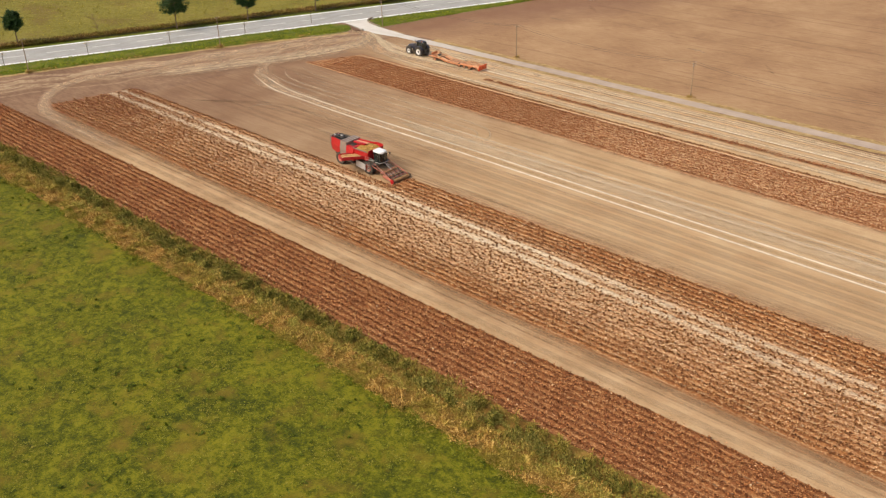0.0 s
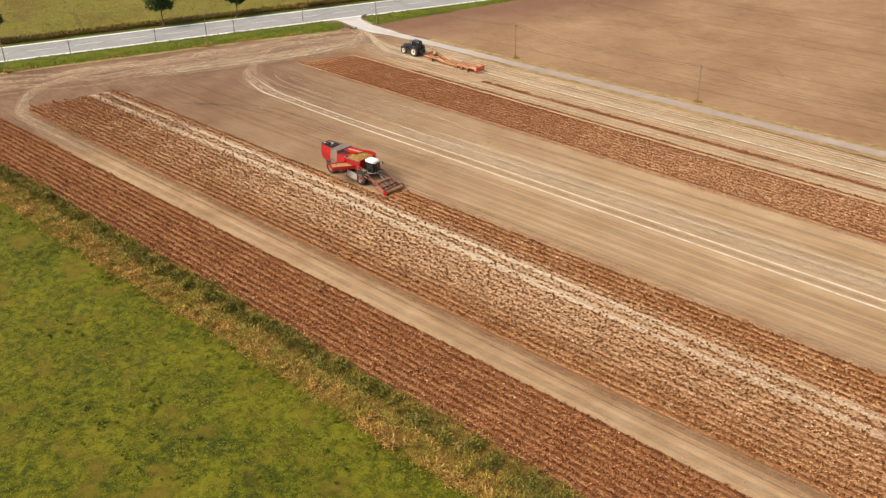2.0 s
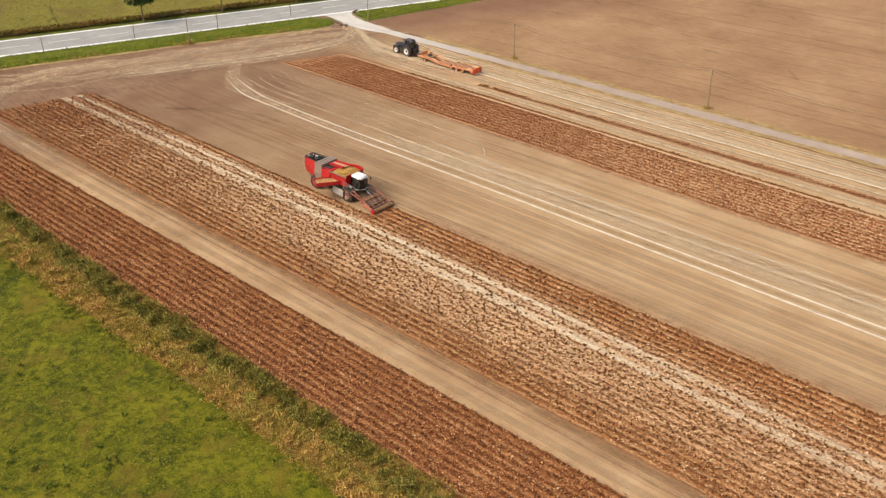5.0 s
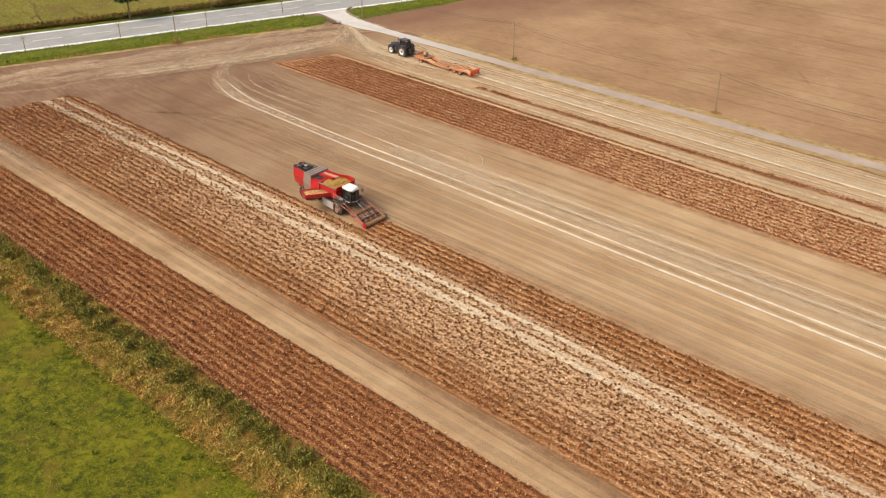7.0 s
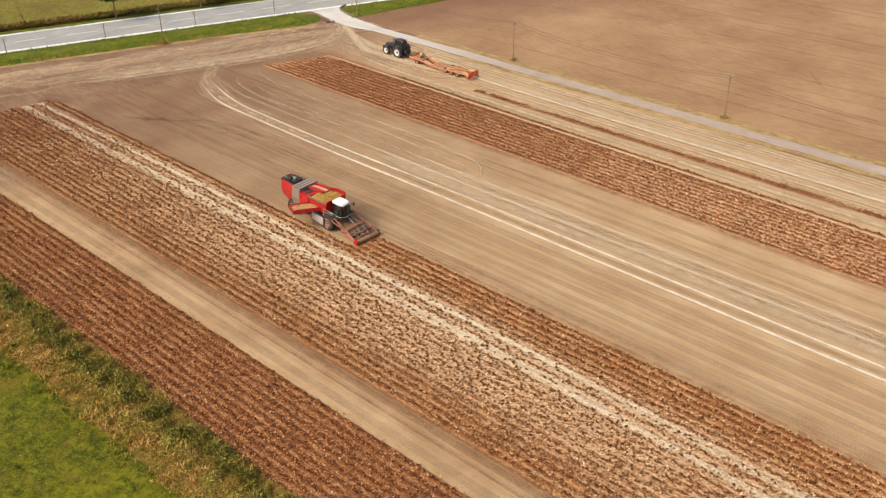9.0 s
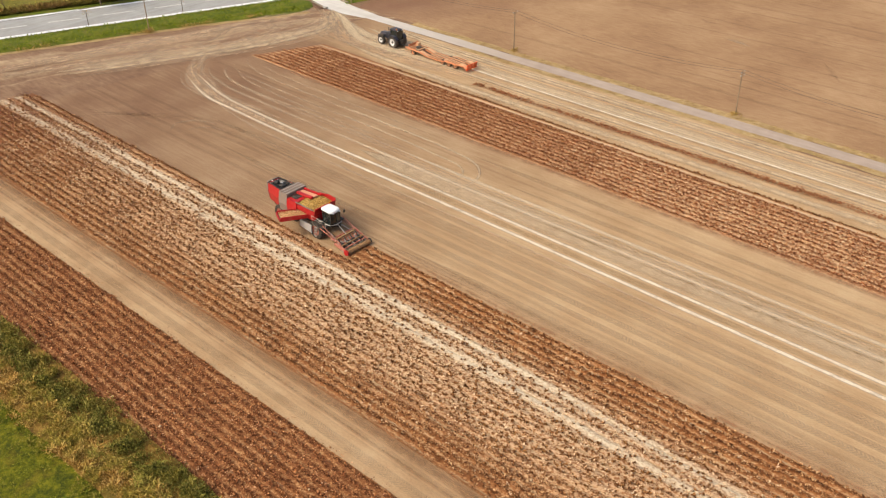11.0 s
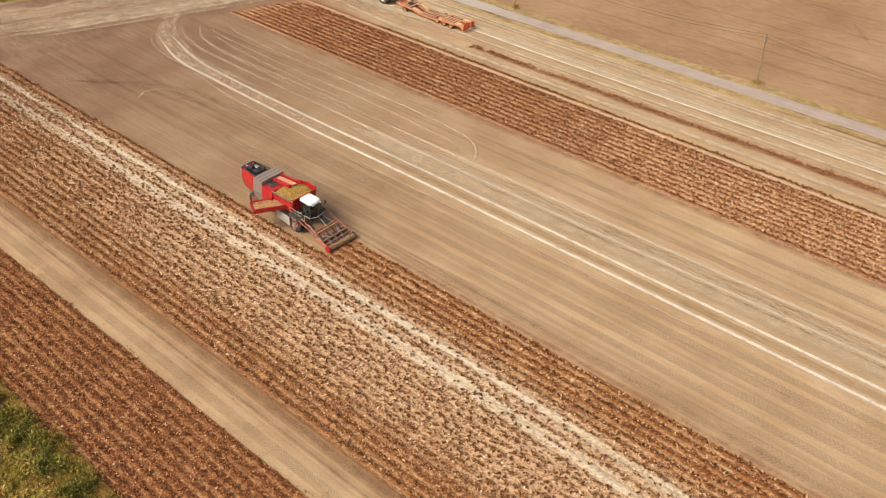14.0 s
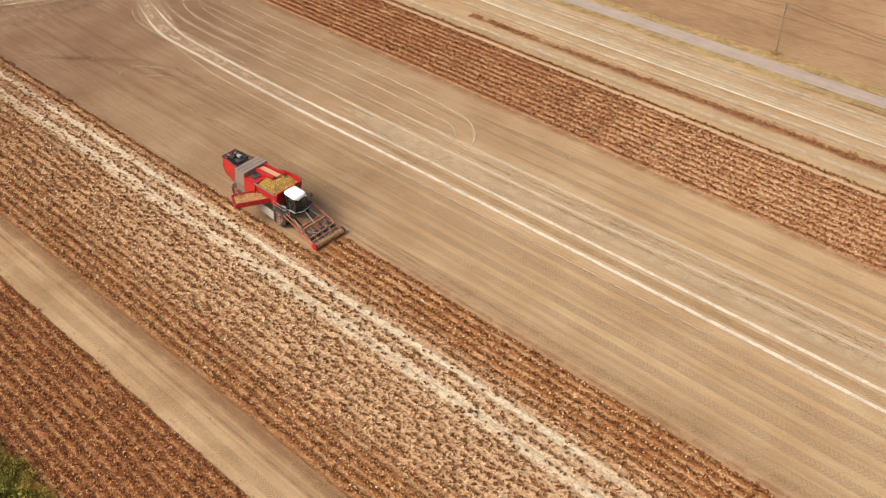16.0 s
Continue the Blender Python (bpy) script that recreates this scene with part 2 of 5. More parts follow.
rust_litter = foliage("reddish_dry_litter", [(0.0, lin(170, 112, 70)), (0.6, lin(206, 152, 106)), (1.0, lin(228, 184, 140))])
clod = plain_earth("pale_clod", lin(196, 154, 112), lin(238, 212, 170))
pale_litter = foliage("pale_dry_litter", [(0.0, lin(196, 154, 112)), (0.5, lin(222, 186, 142)), (1.0, lin(238, 210, 170))])
haulm_dull = foliage("dull_olive_haulm", [(0.0, lin(84, 66, 38)), (0.6, lin(122, 98, 60)), (1.0, lin(170, 140, 96))])
haulm_grey = foliage("grey_brown_haulm", [(0.0, lin(98, 62, 36)), (0.6, lin(138, 92, 56)), (1.0, lin(196, 154, 106))])
grass = foliage("meadow_grass", [(0.0, lin(84, 92, 8)), (0.5, lin(112, 118, 18)), (1.0, lin(146, 142, 42))], 0.25,
                [(0.0, lin(104, 98, 24)), (0.6, lin(134, 124, 40)), (1.0, lin(162, 146, 62))])
weeds = foliage("green_ditch_weeds", [(0.0, lin(82, 76, 20)), (0.5, lin(124, 114, 36)), (1.0, lin(176, 156, 70))], 0.5,
                [(0.0, lin(104, 88, 30)), (0.6, lin(150, 130, 52)), (1.0, lin(194, 166, 86))], patch_lim=(0.46, 0.6))
dry_grass = foliage("dry_orange_grass", [(0.0, lin(112, 76, 26)), (0.5, lin(180, 136, 60)), (1.0, lin(226, 190, 112))], 0.3,
                    [(0.0, lin(112, 98, 30)), (0.6, lin(154, 134, 48)), (1.0, lin(192, 166, 80))], patch_lim=(0.44, 0.56))
weeds_dark = foliage("dark_ditch_weeds", [(0.0, lin(48, 50, 8)), (0.5, lin(104, 100, 28)), (1.0, lin(166, 152, 66))], 0.6,
                     [(0.0, lin(96, 92, 34)), (0.6, lin(140, 130, 56)), (1.0, lin(180, 164, 88))], patch_lim=(0.45, 0.6))
yellow_grass = foliage("yellow_green_grass", [(0.0, lin(112, 104, 34)), (0.5, lin(154, 142, 56)), (1.0, lin(194, 176, 88))], 0.3,
                       [(0.0, lin(124, 98, 40)), (0.6, lin(172, 138, 66)), (1.0, lin(206, 172, 96))], patch_lim=(0.48, 0.6))
dark_herb = foliage("dark_meadow_herb", [(0.0, lin(66, 78, 8)), (0.6, lin(92, 102, 16)), (1.0, lin(116, 122, 30))])
verge_grass = foliage("green_verge_grass", [(0.0, lin(94, 108, 10)), (0.5, lin(124, 136, 20)), (1.0, lin(158, 158, 44))])
straw = foliage("straw_coloured_grass", [(0.0, lin(140, 108, 50)), (0.6, lin(186, 152, 82)), (1.0, lin(206, 178, 108))])
reed = foliage("brown_reed", [(0.0, lin(92, 66, 32)), (0.6, lin(138, 104, 52)), (1.0, lin(178, 146, 80))], 0.35,
               [(0.0, lin(92, 84, 24)), (0.6, lin(128, 114, 40)), (1.0, lin(160, 142, 62))])
far_grass = foliage("yellow_pasture_grass", [(0.0, lin(112, 104, 30)), (0.6, lin(146, 134, 46)), (1.0, lin(178, 160, 74))])
leaf = foliage("dark_tree_leaf", [(0.0, lin(28, 50, 18)), (0.6, lin(46, 76, 28)), (1.0, lin(76, 100, 44))], rough=0.6)


def turf(name, dark, mid, light, brown, patch, k=0.68, weave=(0.3, 0.45, 0.25), stops=(0.41, 0.49, 0.59)):
    n = Nodes(name, 0.95)
    p = n.place()
    a = n.noise(p, patch, 6, 0.62, 0.4)
    b = n.noise(p, 1.0, 6, 0.72, 0.3)
    c = n.noise(p, 5.0, 5, 0.75)
    v = n.math("ADD", n.math("MULTIPLY", a, weave[0]), n.math("ADD", n.math("MULTIPLY", b, weave[1]), n.math("MULTIPLY", c, weave[2])))
    dark, mid, light, brown = (tuple(k * q for q in col) for col in (dark, mid, light, brown))
    col = n.ramp(v, [(stops[0], dark), (stops[1], mid), (stops[2], light)])
    stain = n.range(n.noise(p, patch * 1.7, 4, 0.6, 0.3), 0.52, 0.68)
    n.base(n.mix(n.math("MULTIPLY", stain, 0.75), col, brown))
    return n.bump(c, 0.9, 0.12).m


turf_meadow = turf("meadow_turf", lin(68, 76, 0), lin(110, 112, 0), lin(152, 144, 26), lin(144, 118, 36), 0.14, 0.68, (0.22, 0.45, 0.33), (0.425, 0.495, 0.565))
turf_far = turf("yellow_pasture_turf", lin(132, 122, 44), lin(160, 148, 58), lin(182, 166, 80), lin(148, 120, 62), 0.05, 0.62)
turf_verge = turf("verge_turf", lin(84, 96, 8), lin(112, 122, 16), lin(140, 142, 34), lin(144, 130, 60), 0.3)
turf_straw = turf("straw_turf", lin(158, 124, 76), lin(192, 158, 106), lin(216, 184, 130), lin(176, 148, 94), 0.4, 0.8)
turf_dry = turf("dry_strip_turf", lin(112, 82, 32), lin(154, 116, 48), lin(188, 146, 72), lin(120, 106, 38), 0.3, 0.75)


def plain(name, col, rough=0.5, metal=0.0, dust=0.25, dust_col=(0.42, 0.31, 0.2), scale=3.0, clear=0.0):
    """Painted or bare metal, rubber and glass-like sheet, dulled by field dust in patches."""
    n = Nodes(name, rough, metal)
    p = n.place(local=True)
    v = n.noise(p, scale, 6, 0.7)
    f = n.noise(p, scale * 9, 3, 0.6)
    k = n.math("MULTIPLY", n.range(v, 0.38, 0.68), dust)
    n.base(n.mix(k, n.mix(n.math("MULTIPLY", f, 0.35), col, tuple(c * 0.7 for c in col)), dust_col))
    n.put(n.b.inputs["Roughness"], n.range(v, 0.3, 0.7, rough * 0.8, min(1.0, rough * 1.35)))
    n.b.inputs["Coat Weight"].default_value = clear
    return n.m


red_paint = plain("dusty_red_paint", lin(186, 8, 22), 0.4, dust=0.14, clear=0.3)
dark_red = plain("dusty_dark_red_steel", lin(176, 84, 70), 0.65, dust=0.85, dust_col=lin(206, 158, 128), scale=5)
grey_band = plain("grey_brown_panel", lin(136, 116, 104), 0.6, dust=0.3)
white_paint = plain("white_roof_paint", lin(246, 244, 240), 0.4, dust=0.05, clear=0.3)
light_grey = plain("light_grey_panel", lin(186, 180, 172), 0.5, dust=0.4)
black_steel = plain("black_steel", (0.018, 0.018, 0.02), 0.5, dust=0.3)
# near black, the painted shade inside the engine bay
bay_shade_black = plain("shade_black_sheet", (0.006, 0.006, 0.007), 0.7, dust=0.04)
engine_grey = plain("engine_metal", lin(120, 118, 116), 0.4, 0.6, dust=0.3, scale=6)
rubber = plain("dusty_tyre_rubber", (0.02, 0.02, 0.021), 0.85, dust=0.35)
rim_white = plain("white_wheel_rim", lin(226, 224, 218), 0.45, dust=0.15)
tractor_blue = plain("dark_blue_paint", lin(24, 32, 52), 0.35, dust=0.2, clear=0.4)
orange_paint = plain("faded_orange_paint", lin(208, 132, 88), 0.6, dust=0.5, dust_col=lin(216, 166, 120))
orange_deck = plain("worn_orange_deck", lin(226, 170, 124), 0.7, dust=0.6, dust_col=lin(222, 190, 150))
dark_wood = plain("dark_deck_timber", lin(92, 58, 40), 0.9, dust=0.4, scale=5)
red_orange = plain("bright_red_orange_paint", lin(232, 88, 34), 0.5, dust=0.15)
steel = plain("worn_steel", lin(176, 168, 158), 0.45, 0.5, dust=0.5)
soiled = plain("soil_caked_roller", lin(146, 108, 70), 0.9, dust=0.7, dust_col=lin(186, 148, 104))
pale_belt = plain("pale_salmon_belt", lin(214, 146, 112), 0.8, dust=0.4, dust_col=lin(224, 178, 136))
belt = plain("dusty_conveyor_belt", lin(150, 112, 74), 0.9, dust=0.5)
pole_wood = plain("weathered_pole_wood", lin(150, 126, 100), 0.9, dust=0.2, scale=8)
dead_bark = plain("bleached_dead_wood", lin(150, 128, 84), 0.95, dust=0.2, scale=8)
bark = plain("grey_brown_bark", lin(104, 86, 66), 0.95, dust=0.2, scale=8)
cable_black = plain("black_cable", (0.09, 0.07, 0.055), 0.6, dust=0.0)
concrete = plain("weathered_concrete", lin(150, 136, 116), 0.9, dust=0.5, dust_col=lin(120, 92, 66), scale=1.2)
lamp_amber = plain("amber_lens", lin(240, 140, 20), 0.25, dust=0.05)
lamp_clear = plain("clear_lamp_lens", lin(230, 230, 225), 0.15, dust=0.05)

glass = Nodes("dark_tinted_glass", 0.05)
glass.base((0.012, 0.02, 0.018))
glass.b.inputs["Coat Weight"].default_value = 0.6
glass = glass.m

tuber = Nodes("potato_skin", 0.8)
tuber.base(tuber.ramp(tuber.t.nodes.new("ShaderNodeNewGeometry").outputs["Random Per Island"],
                      [(0.0, lin(122, 92, 38)), (0.5, lin(180, 138, 66)), (1.0, lin(222, 184, 110))]))
tuber = tuber.m
washed = Nodes("pale_potato_skin", 0.8)
washed.base(washed.ramp(washed.t.nodes.new("ShaderNodeNewGeometry").outputs["Random Per Island"],
                        [(0.0, lin(170, 118, 70)), (0.5, lin(218, 166, 110)), (1.0, lin(236, 196, 146))]))
washed = washed.m


def asphalt(name, dark, light, along=(1, 0.05, 1), rz=radians(23.8)):
    n = Nodes(name, 0.85)
    p = n.place()
    a, b = n.noise(p, 0.25, 5, 0.65), n.noise(p, 14.0, 4, 0.7)
    s = n.noise(n.place(along, rz=rz), 1.4, 4)
    v = n.math("ADD", n.math("MULTIPLY", a, 0.4), n.math("ADD", n.math("MULTIPLY", b, 0.25), n.math("MULTIPLY", s, 0.35)))
    n.base(n.ramp(v, [(0.36, dark), (0.64, light)]))
    return n.bump(b, 0.3, 0.01).m


asphalt_road = asphalt("pale_grey_asphalt", lin(164, 160, 152, K), lin(196, 192, 184, K))


def farm_surface(name):
    """Farm road: bleached by sand near its mouth, grey further on, with sandy sides."""
    n = Nodes(name, 0.85)
    p = n.place()
    x = n.add("ShaderNodeSeparateXYZ", Vector=p).outputs[0]
    a, b = n.noise(p, 0.3, 5, 0.65), n.noise(p, 14.0, 4, 0.7)
    v = n.math("ADD", n.math("MULTIPLY", a, 0.5), n.math("ADD", n.math("MULTIPLY", b, 0.2), n.math("MULTIPLY", n.noise(n.place((0.05, 1, 1)), 1.4, 4), 0.3)))
    grey = n.ramp(v, [(0.36, lin(186, 163, 144, 0.73)), (0.64, lin(215, 192, 172, 0.73))])
    pale = n.ramp(v, [(0.36, lin(212, 202, 188, 0.84)), (0.64, lin(240, 232, 220, 0.84))])
    n.base(n.mix(n.range(n.math("ADD", x, n.math("MULTIPLY", a, 24.0)), -40, -8), pale, grey))
    return n.bump(b, 0.3, 0.01).m


farm_asphalt = farm_surface("sand_bleached_farm_road")
worn_line = plain("worn_road_paint", lin(222, 218, 208), 0.8, dust=0.5, dust_col=lin(186, 180, 170), scale=1.5)
white_line = plain("white_road_paint", lin(244, 242, 236), 0.7, dust=0.12, scale=0.8)


# ---- mesh helpers ----
def mesh_object(name, verts, faces, material, parent=None, smooth=False, uv=None):
    me = bpy.data.meshes.new(name)
    me.from_pydata(np.asarray(verts, float).tolist() if not isinstance(verts, list) else verts, [], faces)
    if uv is not None:
        lay = me.uv_layers.new(name="UVMap")
        idx = np.empty(len(me.loops), dtype=np.int32)
        me.loops.foreach_get("vertex_index", idx)
        lay.data.foreach_set("uv", np.asarray(uv, np.float32)[idx].ravel())
    if smooth:
        me.polygons.foreach_set("use_smooth", np.ones(len(me.polygons), dtype=bool))
    me.materials.append(material)
    me.update()
    ob = new(name, me)
    ob.parent = parent
    return ob


def part(name, bm, material, parent, label=""):
    me = bpy.data.meshes.new(name)
    bm.to_mesh(me)
    bm.free()
    me.materials.append(material)
    ob = new(name, me)
    ob.parent = parent
    if label:
        tagged(ob, label)
    return ob


def grid_faces(nu, nv):
    i, j = np.meshgrid(np.arange(nu - 1), np.arange(nv - 1), indexing="ij")
    a = (i * nv + j).ravel()
    return np.stack([a, a + nv, a + nv + 1, a + 1], 1).tolist()


def sheet(name, lo, hi, s0, s1, step, nv, material, height=None, z=0.0, uneven=0.0):
    """Ground between two edges lo(s) and hi(s), each giving x, y."""
    ss = np.linspace(s0, s1, max(2, int(abs(s1 - s0) / step) + 1))
    A, B = np.array([lo(s) for s in ss]), np.array([hi(s) for s in ss])
    if uneven:
        A = A + uneven * np.stack([[noise.noise((s * 0.35, 3.1, 0)), noise.noise((s * 0.35, 9.1, 4))] for s in ss])
        B = B + uneven * np.stack([[noise.noise((s * 0.35, 5.7, 2)), noise.noise((s * 0.35, 1.3, 8))] for s in ss])
    v = np.linspace(0, 1, nv)
    xy = A[:, None, :] * (1 - v)[None, :, None] + B[:, None, :] * v[None, :, None]
    zz = np.full(xy.shape[:2], z)
    if height is not None:
        zz = z + height(xy[..., 0], xy[..., 1], np.broadcast_to(v, zz.shape))
    V = np.concatenate([xy, zz[..., None]], 2).reshape(-1, 3)
    return mesh_object(name, V, grid_faces(len(ss), nv), material, smooth=True)


def smooth_line(pts, n=12):
    """A Catmull-Rom curve through a few points."""
    P = np.array([pts[0], *pts, pts[-1]], float)
    out = []
    for i in range(1, len(P) - 2):
        for k in range(n):
            t = k / n
            a, b, c, d = P[i - 1:i + 3]
            out.append(0.5 * (2 * b + (c - a) * t + (2 * a - 5 * b + 4 * c - d) * t * t + (3 * b - a - 3 * c + d) * t ** 3))
    out.append(P[-2])
    return np.array(out)


LIFT = [0.012]


def track(name, pts, width, material, label, n=14):
    """A pressed track on the earth along a curve."""
    c = smooth_line(pts, n)
    d = np.gradient(c, axis=0)
    d /= np.linalg.norm(d, axis=1)[:, None] + 1e-9
    nn = np.stack([-d[:, 1], d[:, 0]], 1)
    run = np.concatenate([[0], np.cumsum(np.linalg.norm(np.diff(c, axis=0), axis=1))])
    vs = np.linspace(-1, 1, 5)
    width = width * np.clip(np.minimum(run, run[-1] - run) / min(9.0, 0.4 * run[-1]), 0.04, 1.0)[:, None, None]
    xy = c[:, None, :] + nn[:, None, :] * vs[None, :, None] * width / 2.0
    LIFT[0] += 0.0015
    V = np.concatenate([xy, np.full((*xy.shape[:2], 1), LIFT[0])], 2).reshape(-1, 3)
    uv = np.stack([np.repeat(run, 5), np.tile(vs, len(c))], 1)
    return tagged(mesh_object(name, V, grid_faces(len(c), 5), material, uv=uv), label, "track", kind="structure")


def tufts(name, at, size, leaves, flat, material, parent=None, slim=0.35, rise=0.0):
    """Many small plants: each a spray of bent leaf blades. flat: 0 upright to 1 lying."""
    at = np.asarray(at, float)
    N = len(at)
    size = np.broadcast_to(size, (N,))
    M = N * leaves
    c = np.repeat(at, leaves, 0)
    s = np.repeat(size, leaves) * rng.uniform(0.6, 1.3, M)
    a = rng.uniform(0, 2 * np.pi, M)
    tilt = np.clip(flat + rng.normal(0, 0.22, M), 0.03, 1.0) * np.pi / 2
    out = np.stack([np.cos(a), np.sin(a)], 1)
    side = np.stack([-out[:, 1], out[:, 0]], 1)
    r, h = np.sin(tilt) * s, np.cos(tilt) * s
    w = s * slim * rng.uniform(0.6, 1.4, M)
    b = c.copy()
    b[:, :2] += out * (s * 0.08)[:, None] + rng.normal(0, 0.1, (M, 2)) * s[:, None]
    b[:, 2] += rise * s * rng.uniform(0, 1, M)
    mid, tip = b.copy(), b.copy()
    mid[:, :2] += out * (r * 0.5)[:, None]
    mid[:, 2] += h * 0.62 + 0.05 * s
    tip[:, :2] += out * r[:, None]
    tip[:, 2] += h * 0.9
    m1, m2 = mid.copy(), mid.copy()
    m1[:, :2] += side * (w / 2)[:, None]
    m2[:, :2] -= side * (w / 2)[:, None]
    V = np.stack([b, m1, tip, m2], 1).reshape(-1, 3)
    k = np.arange(M) * 4
    F = np.concatenate([np.stack([k, k + 1, k + 2, k + 3], 1)]).tolist()
    return mesh_object(name, V, F, material, parent)


def scatter(x0, x1, y0, y1, density):
    n = int(abs((x1 - x0) * (y1 - y0)) * density)
    return np.stack([rng.uniform(x0, x1, n), rng.uniform(y0, y1, n), np.zeros(n)], 1)


def fbm(x, y, scale, seed=0.0):
    return np.array([noise.fractal((a * scale, b * scale, seed), 0.8, 2.0, 4) for a, b in zip(x, y)])


def box(sx, sy, sz, x=0, y=0, z=0, bevel=0.0, m=None, bm=None):
    """A bevelled block, centred at x, y with its underside at z."""
    out = bm or bmesh.new()
    g = bmesh.ops.create_cube(out, size=1.0, matrix=(m or Matrix()) @ Matrix.Translation((x, y, z + sz / 2)) @ Matrix.Diagonal((sx, sy, sz, 1)))
    if bevel:
        es = list({e for v in g["verts"] for e in v.link_edges})
        bmesh.ops.bevel(out, geom=es, offset=bevel, segments=2, affect="EDGES", profile=0.6)
    return out


def rod(a, b, r, seg=8, bm=None, r2=None):
    out = bm or bmesh.new()
    a, b = Vector(a), Vector(b)
    d = b - a
    m = Matrix.Translation((a + b) / 2) @ d.to_track_quat("Z", "Y").to_matrix().to_4x4()
    bmesh.ops.create_cone(out, cap_ends=True, segments=seg, radius1=r, radius2=r if r2 is None else r2, depth=d.length, matrix=m)
    return out


def prism(profile, y0, y1, bevel=0.0, bm=None):
    """A side profile in x, z drawn out from y0 to y1."""
    out = bm or bmesh.new()
    a = [out.verts.new((x, y0, z)) for x, z in profile]
    b = [out.verts.new((x, y1, z)) for x, z in profile]
    fs = [out.faces.new(a[::-1]), out.faces.new(b)]
    n = len(profile)
    for i in range(n):
        fs.append(out.faces.new((a[i], a[(i + 1) % n], b[(i + 1) % n], b[i])))
    bmesh.ops.recalc_face_normals(out, faces=fs)
    if bevel:
        bmesh.ops.bevel(out, geom=list({e for f in fs for e in f.edges}), offset=bevel, segments=2, affect="EDGES", profile=0.6)
    return out


def loft(rings, closed=True):
    """Skin over rings of equal count, capped at both ends."""
    bm = bmesh.new()
    vs = [[bm.verts.new(p) for p in r] for r in rings]
    n = len(rings[0])
    for r, s in zip(vs, vs[1:]):
        for i in range(n):
            bm.faces.new((r[i], r[(i + 1) % n], s[(i + 1) % n], s[i]))
    bm.faces.new(vs[0][::-1])
    bm.faces.new(vs[-1])
    bmesh.ops.recalc_face_normals(bm, faces=bm.faces[:])
    return bm


def lumps(n, spot, size, seed):
    """A heap of small rounded tubers; spot(rng) gives a place."""
    g = np.random.default_rng(seed)
    ico = bmesh.new()
    bmesh.ops.create_icosphere(ico, subdivisions=1, radius=1.0)
    bv = np.array([v.co[:] for v in ico.verts])
    bf = np.array([[v.index for v in f.verts] for f in ico.faces])
    ico.free()
    V, F = [], []
    for k in range(n):
        s = size * g.uniform(0.7, 1.3)
        rot = np.array(Euler(g.uniform(0, 6.28, 3)).to_matrix())
        V.append((bv * (s * 1.25, s, s * 0.85)) @ rot.T + spot(g))
        F.append(bf + k * len(bv))
    return np.concatenate(V), np.concatenate(F).tolist()


def thing(name, m, label, category, group=""):
    ob = new(name)
    ob.empty_display_size = 0.3
    ob.matrix_world = m
    return tagged(ob, label, category, group)


# ---- ground and fields ----
ROAD_AT, ROAD_U, ROAD_N = (-97.9, -33.4), (0.403, 0.915), (-0.915, 0.403)


def by_road(s, n):
    """A place s metres along the main road and n metres beyond its near edge."""
    return (ROAD_AT[0] + s * ROAD_U[0] + n * ROAD_N[0], ROAD_AT[1] + s * ROAD_U[1] + n * ROAD_N[1])


def setting(ob, label, category):
    return tagged(ob, label, category, kind="structure")


setting(sheet("ground", lambda s: (s, -2400), lambda s: (s, 2400), -2400, 2400, 160, 31, soil_headland, z=-0.012),
        "bare dry brown soil reaching to the horizon", "ground")
setting(sheet("harvested_field", lambda s: (-64 + s * 0.001, -41) if s < -63 else (s, -41), lambda s: (s + 12 * max(0, (0 - s) / 64), 31.2), -64, 190, 2, 30, soil_harvested, z=0.0),
        "harvested potato field of dry tan soil with streaks", "field")
setting(sheet("ploughed_field", lambda s: by_road(s, -7.6 + 6.4 * min(1, max(0, (s - 80) / 42))) if s > 80 else (-57.4 - 0.3 * (s - 77), 34.3 + 0.85 * (s - 77)), lambda s: (700, 48.9 + (s - 77) * 1.15), 77, 500, 3, 40, soil_ploughed, z=0.004),
        "smooth bare brown field beyond the farm road", "field")


def meadow_z(x, y, v):
    return 0.12 * np.array([noise.noise((a * 0.12, b * 0.12, 0)) for a, b in zip(x.ravel(), y.ravel())]).reshape(x.shape) + 0.1


setting(sheet("meadow", lambda s: (s, -190), lambda s: (s, -57.8), -110, 150, 2, 70, turf_meadow, meadow_z, uneven=0.8),
        "green meadow with dark and brownish patches", "meadow")
setting(sheet("far_pasture", lambda s: by_road(s, 12.6), lambda s: by_road(s, 600), -400, 500, 8, 50, turf_far, z=0.02),
        "yellowish green pasture beyond the road", "pasture")


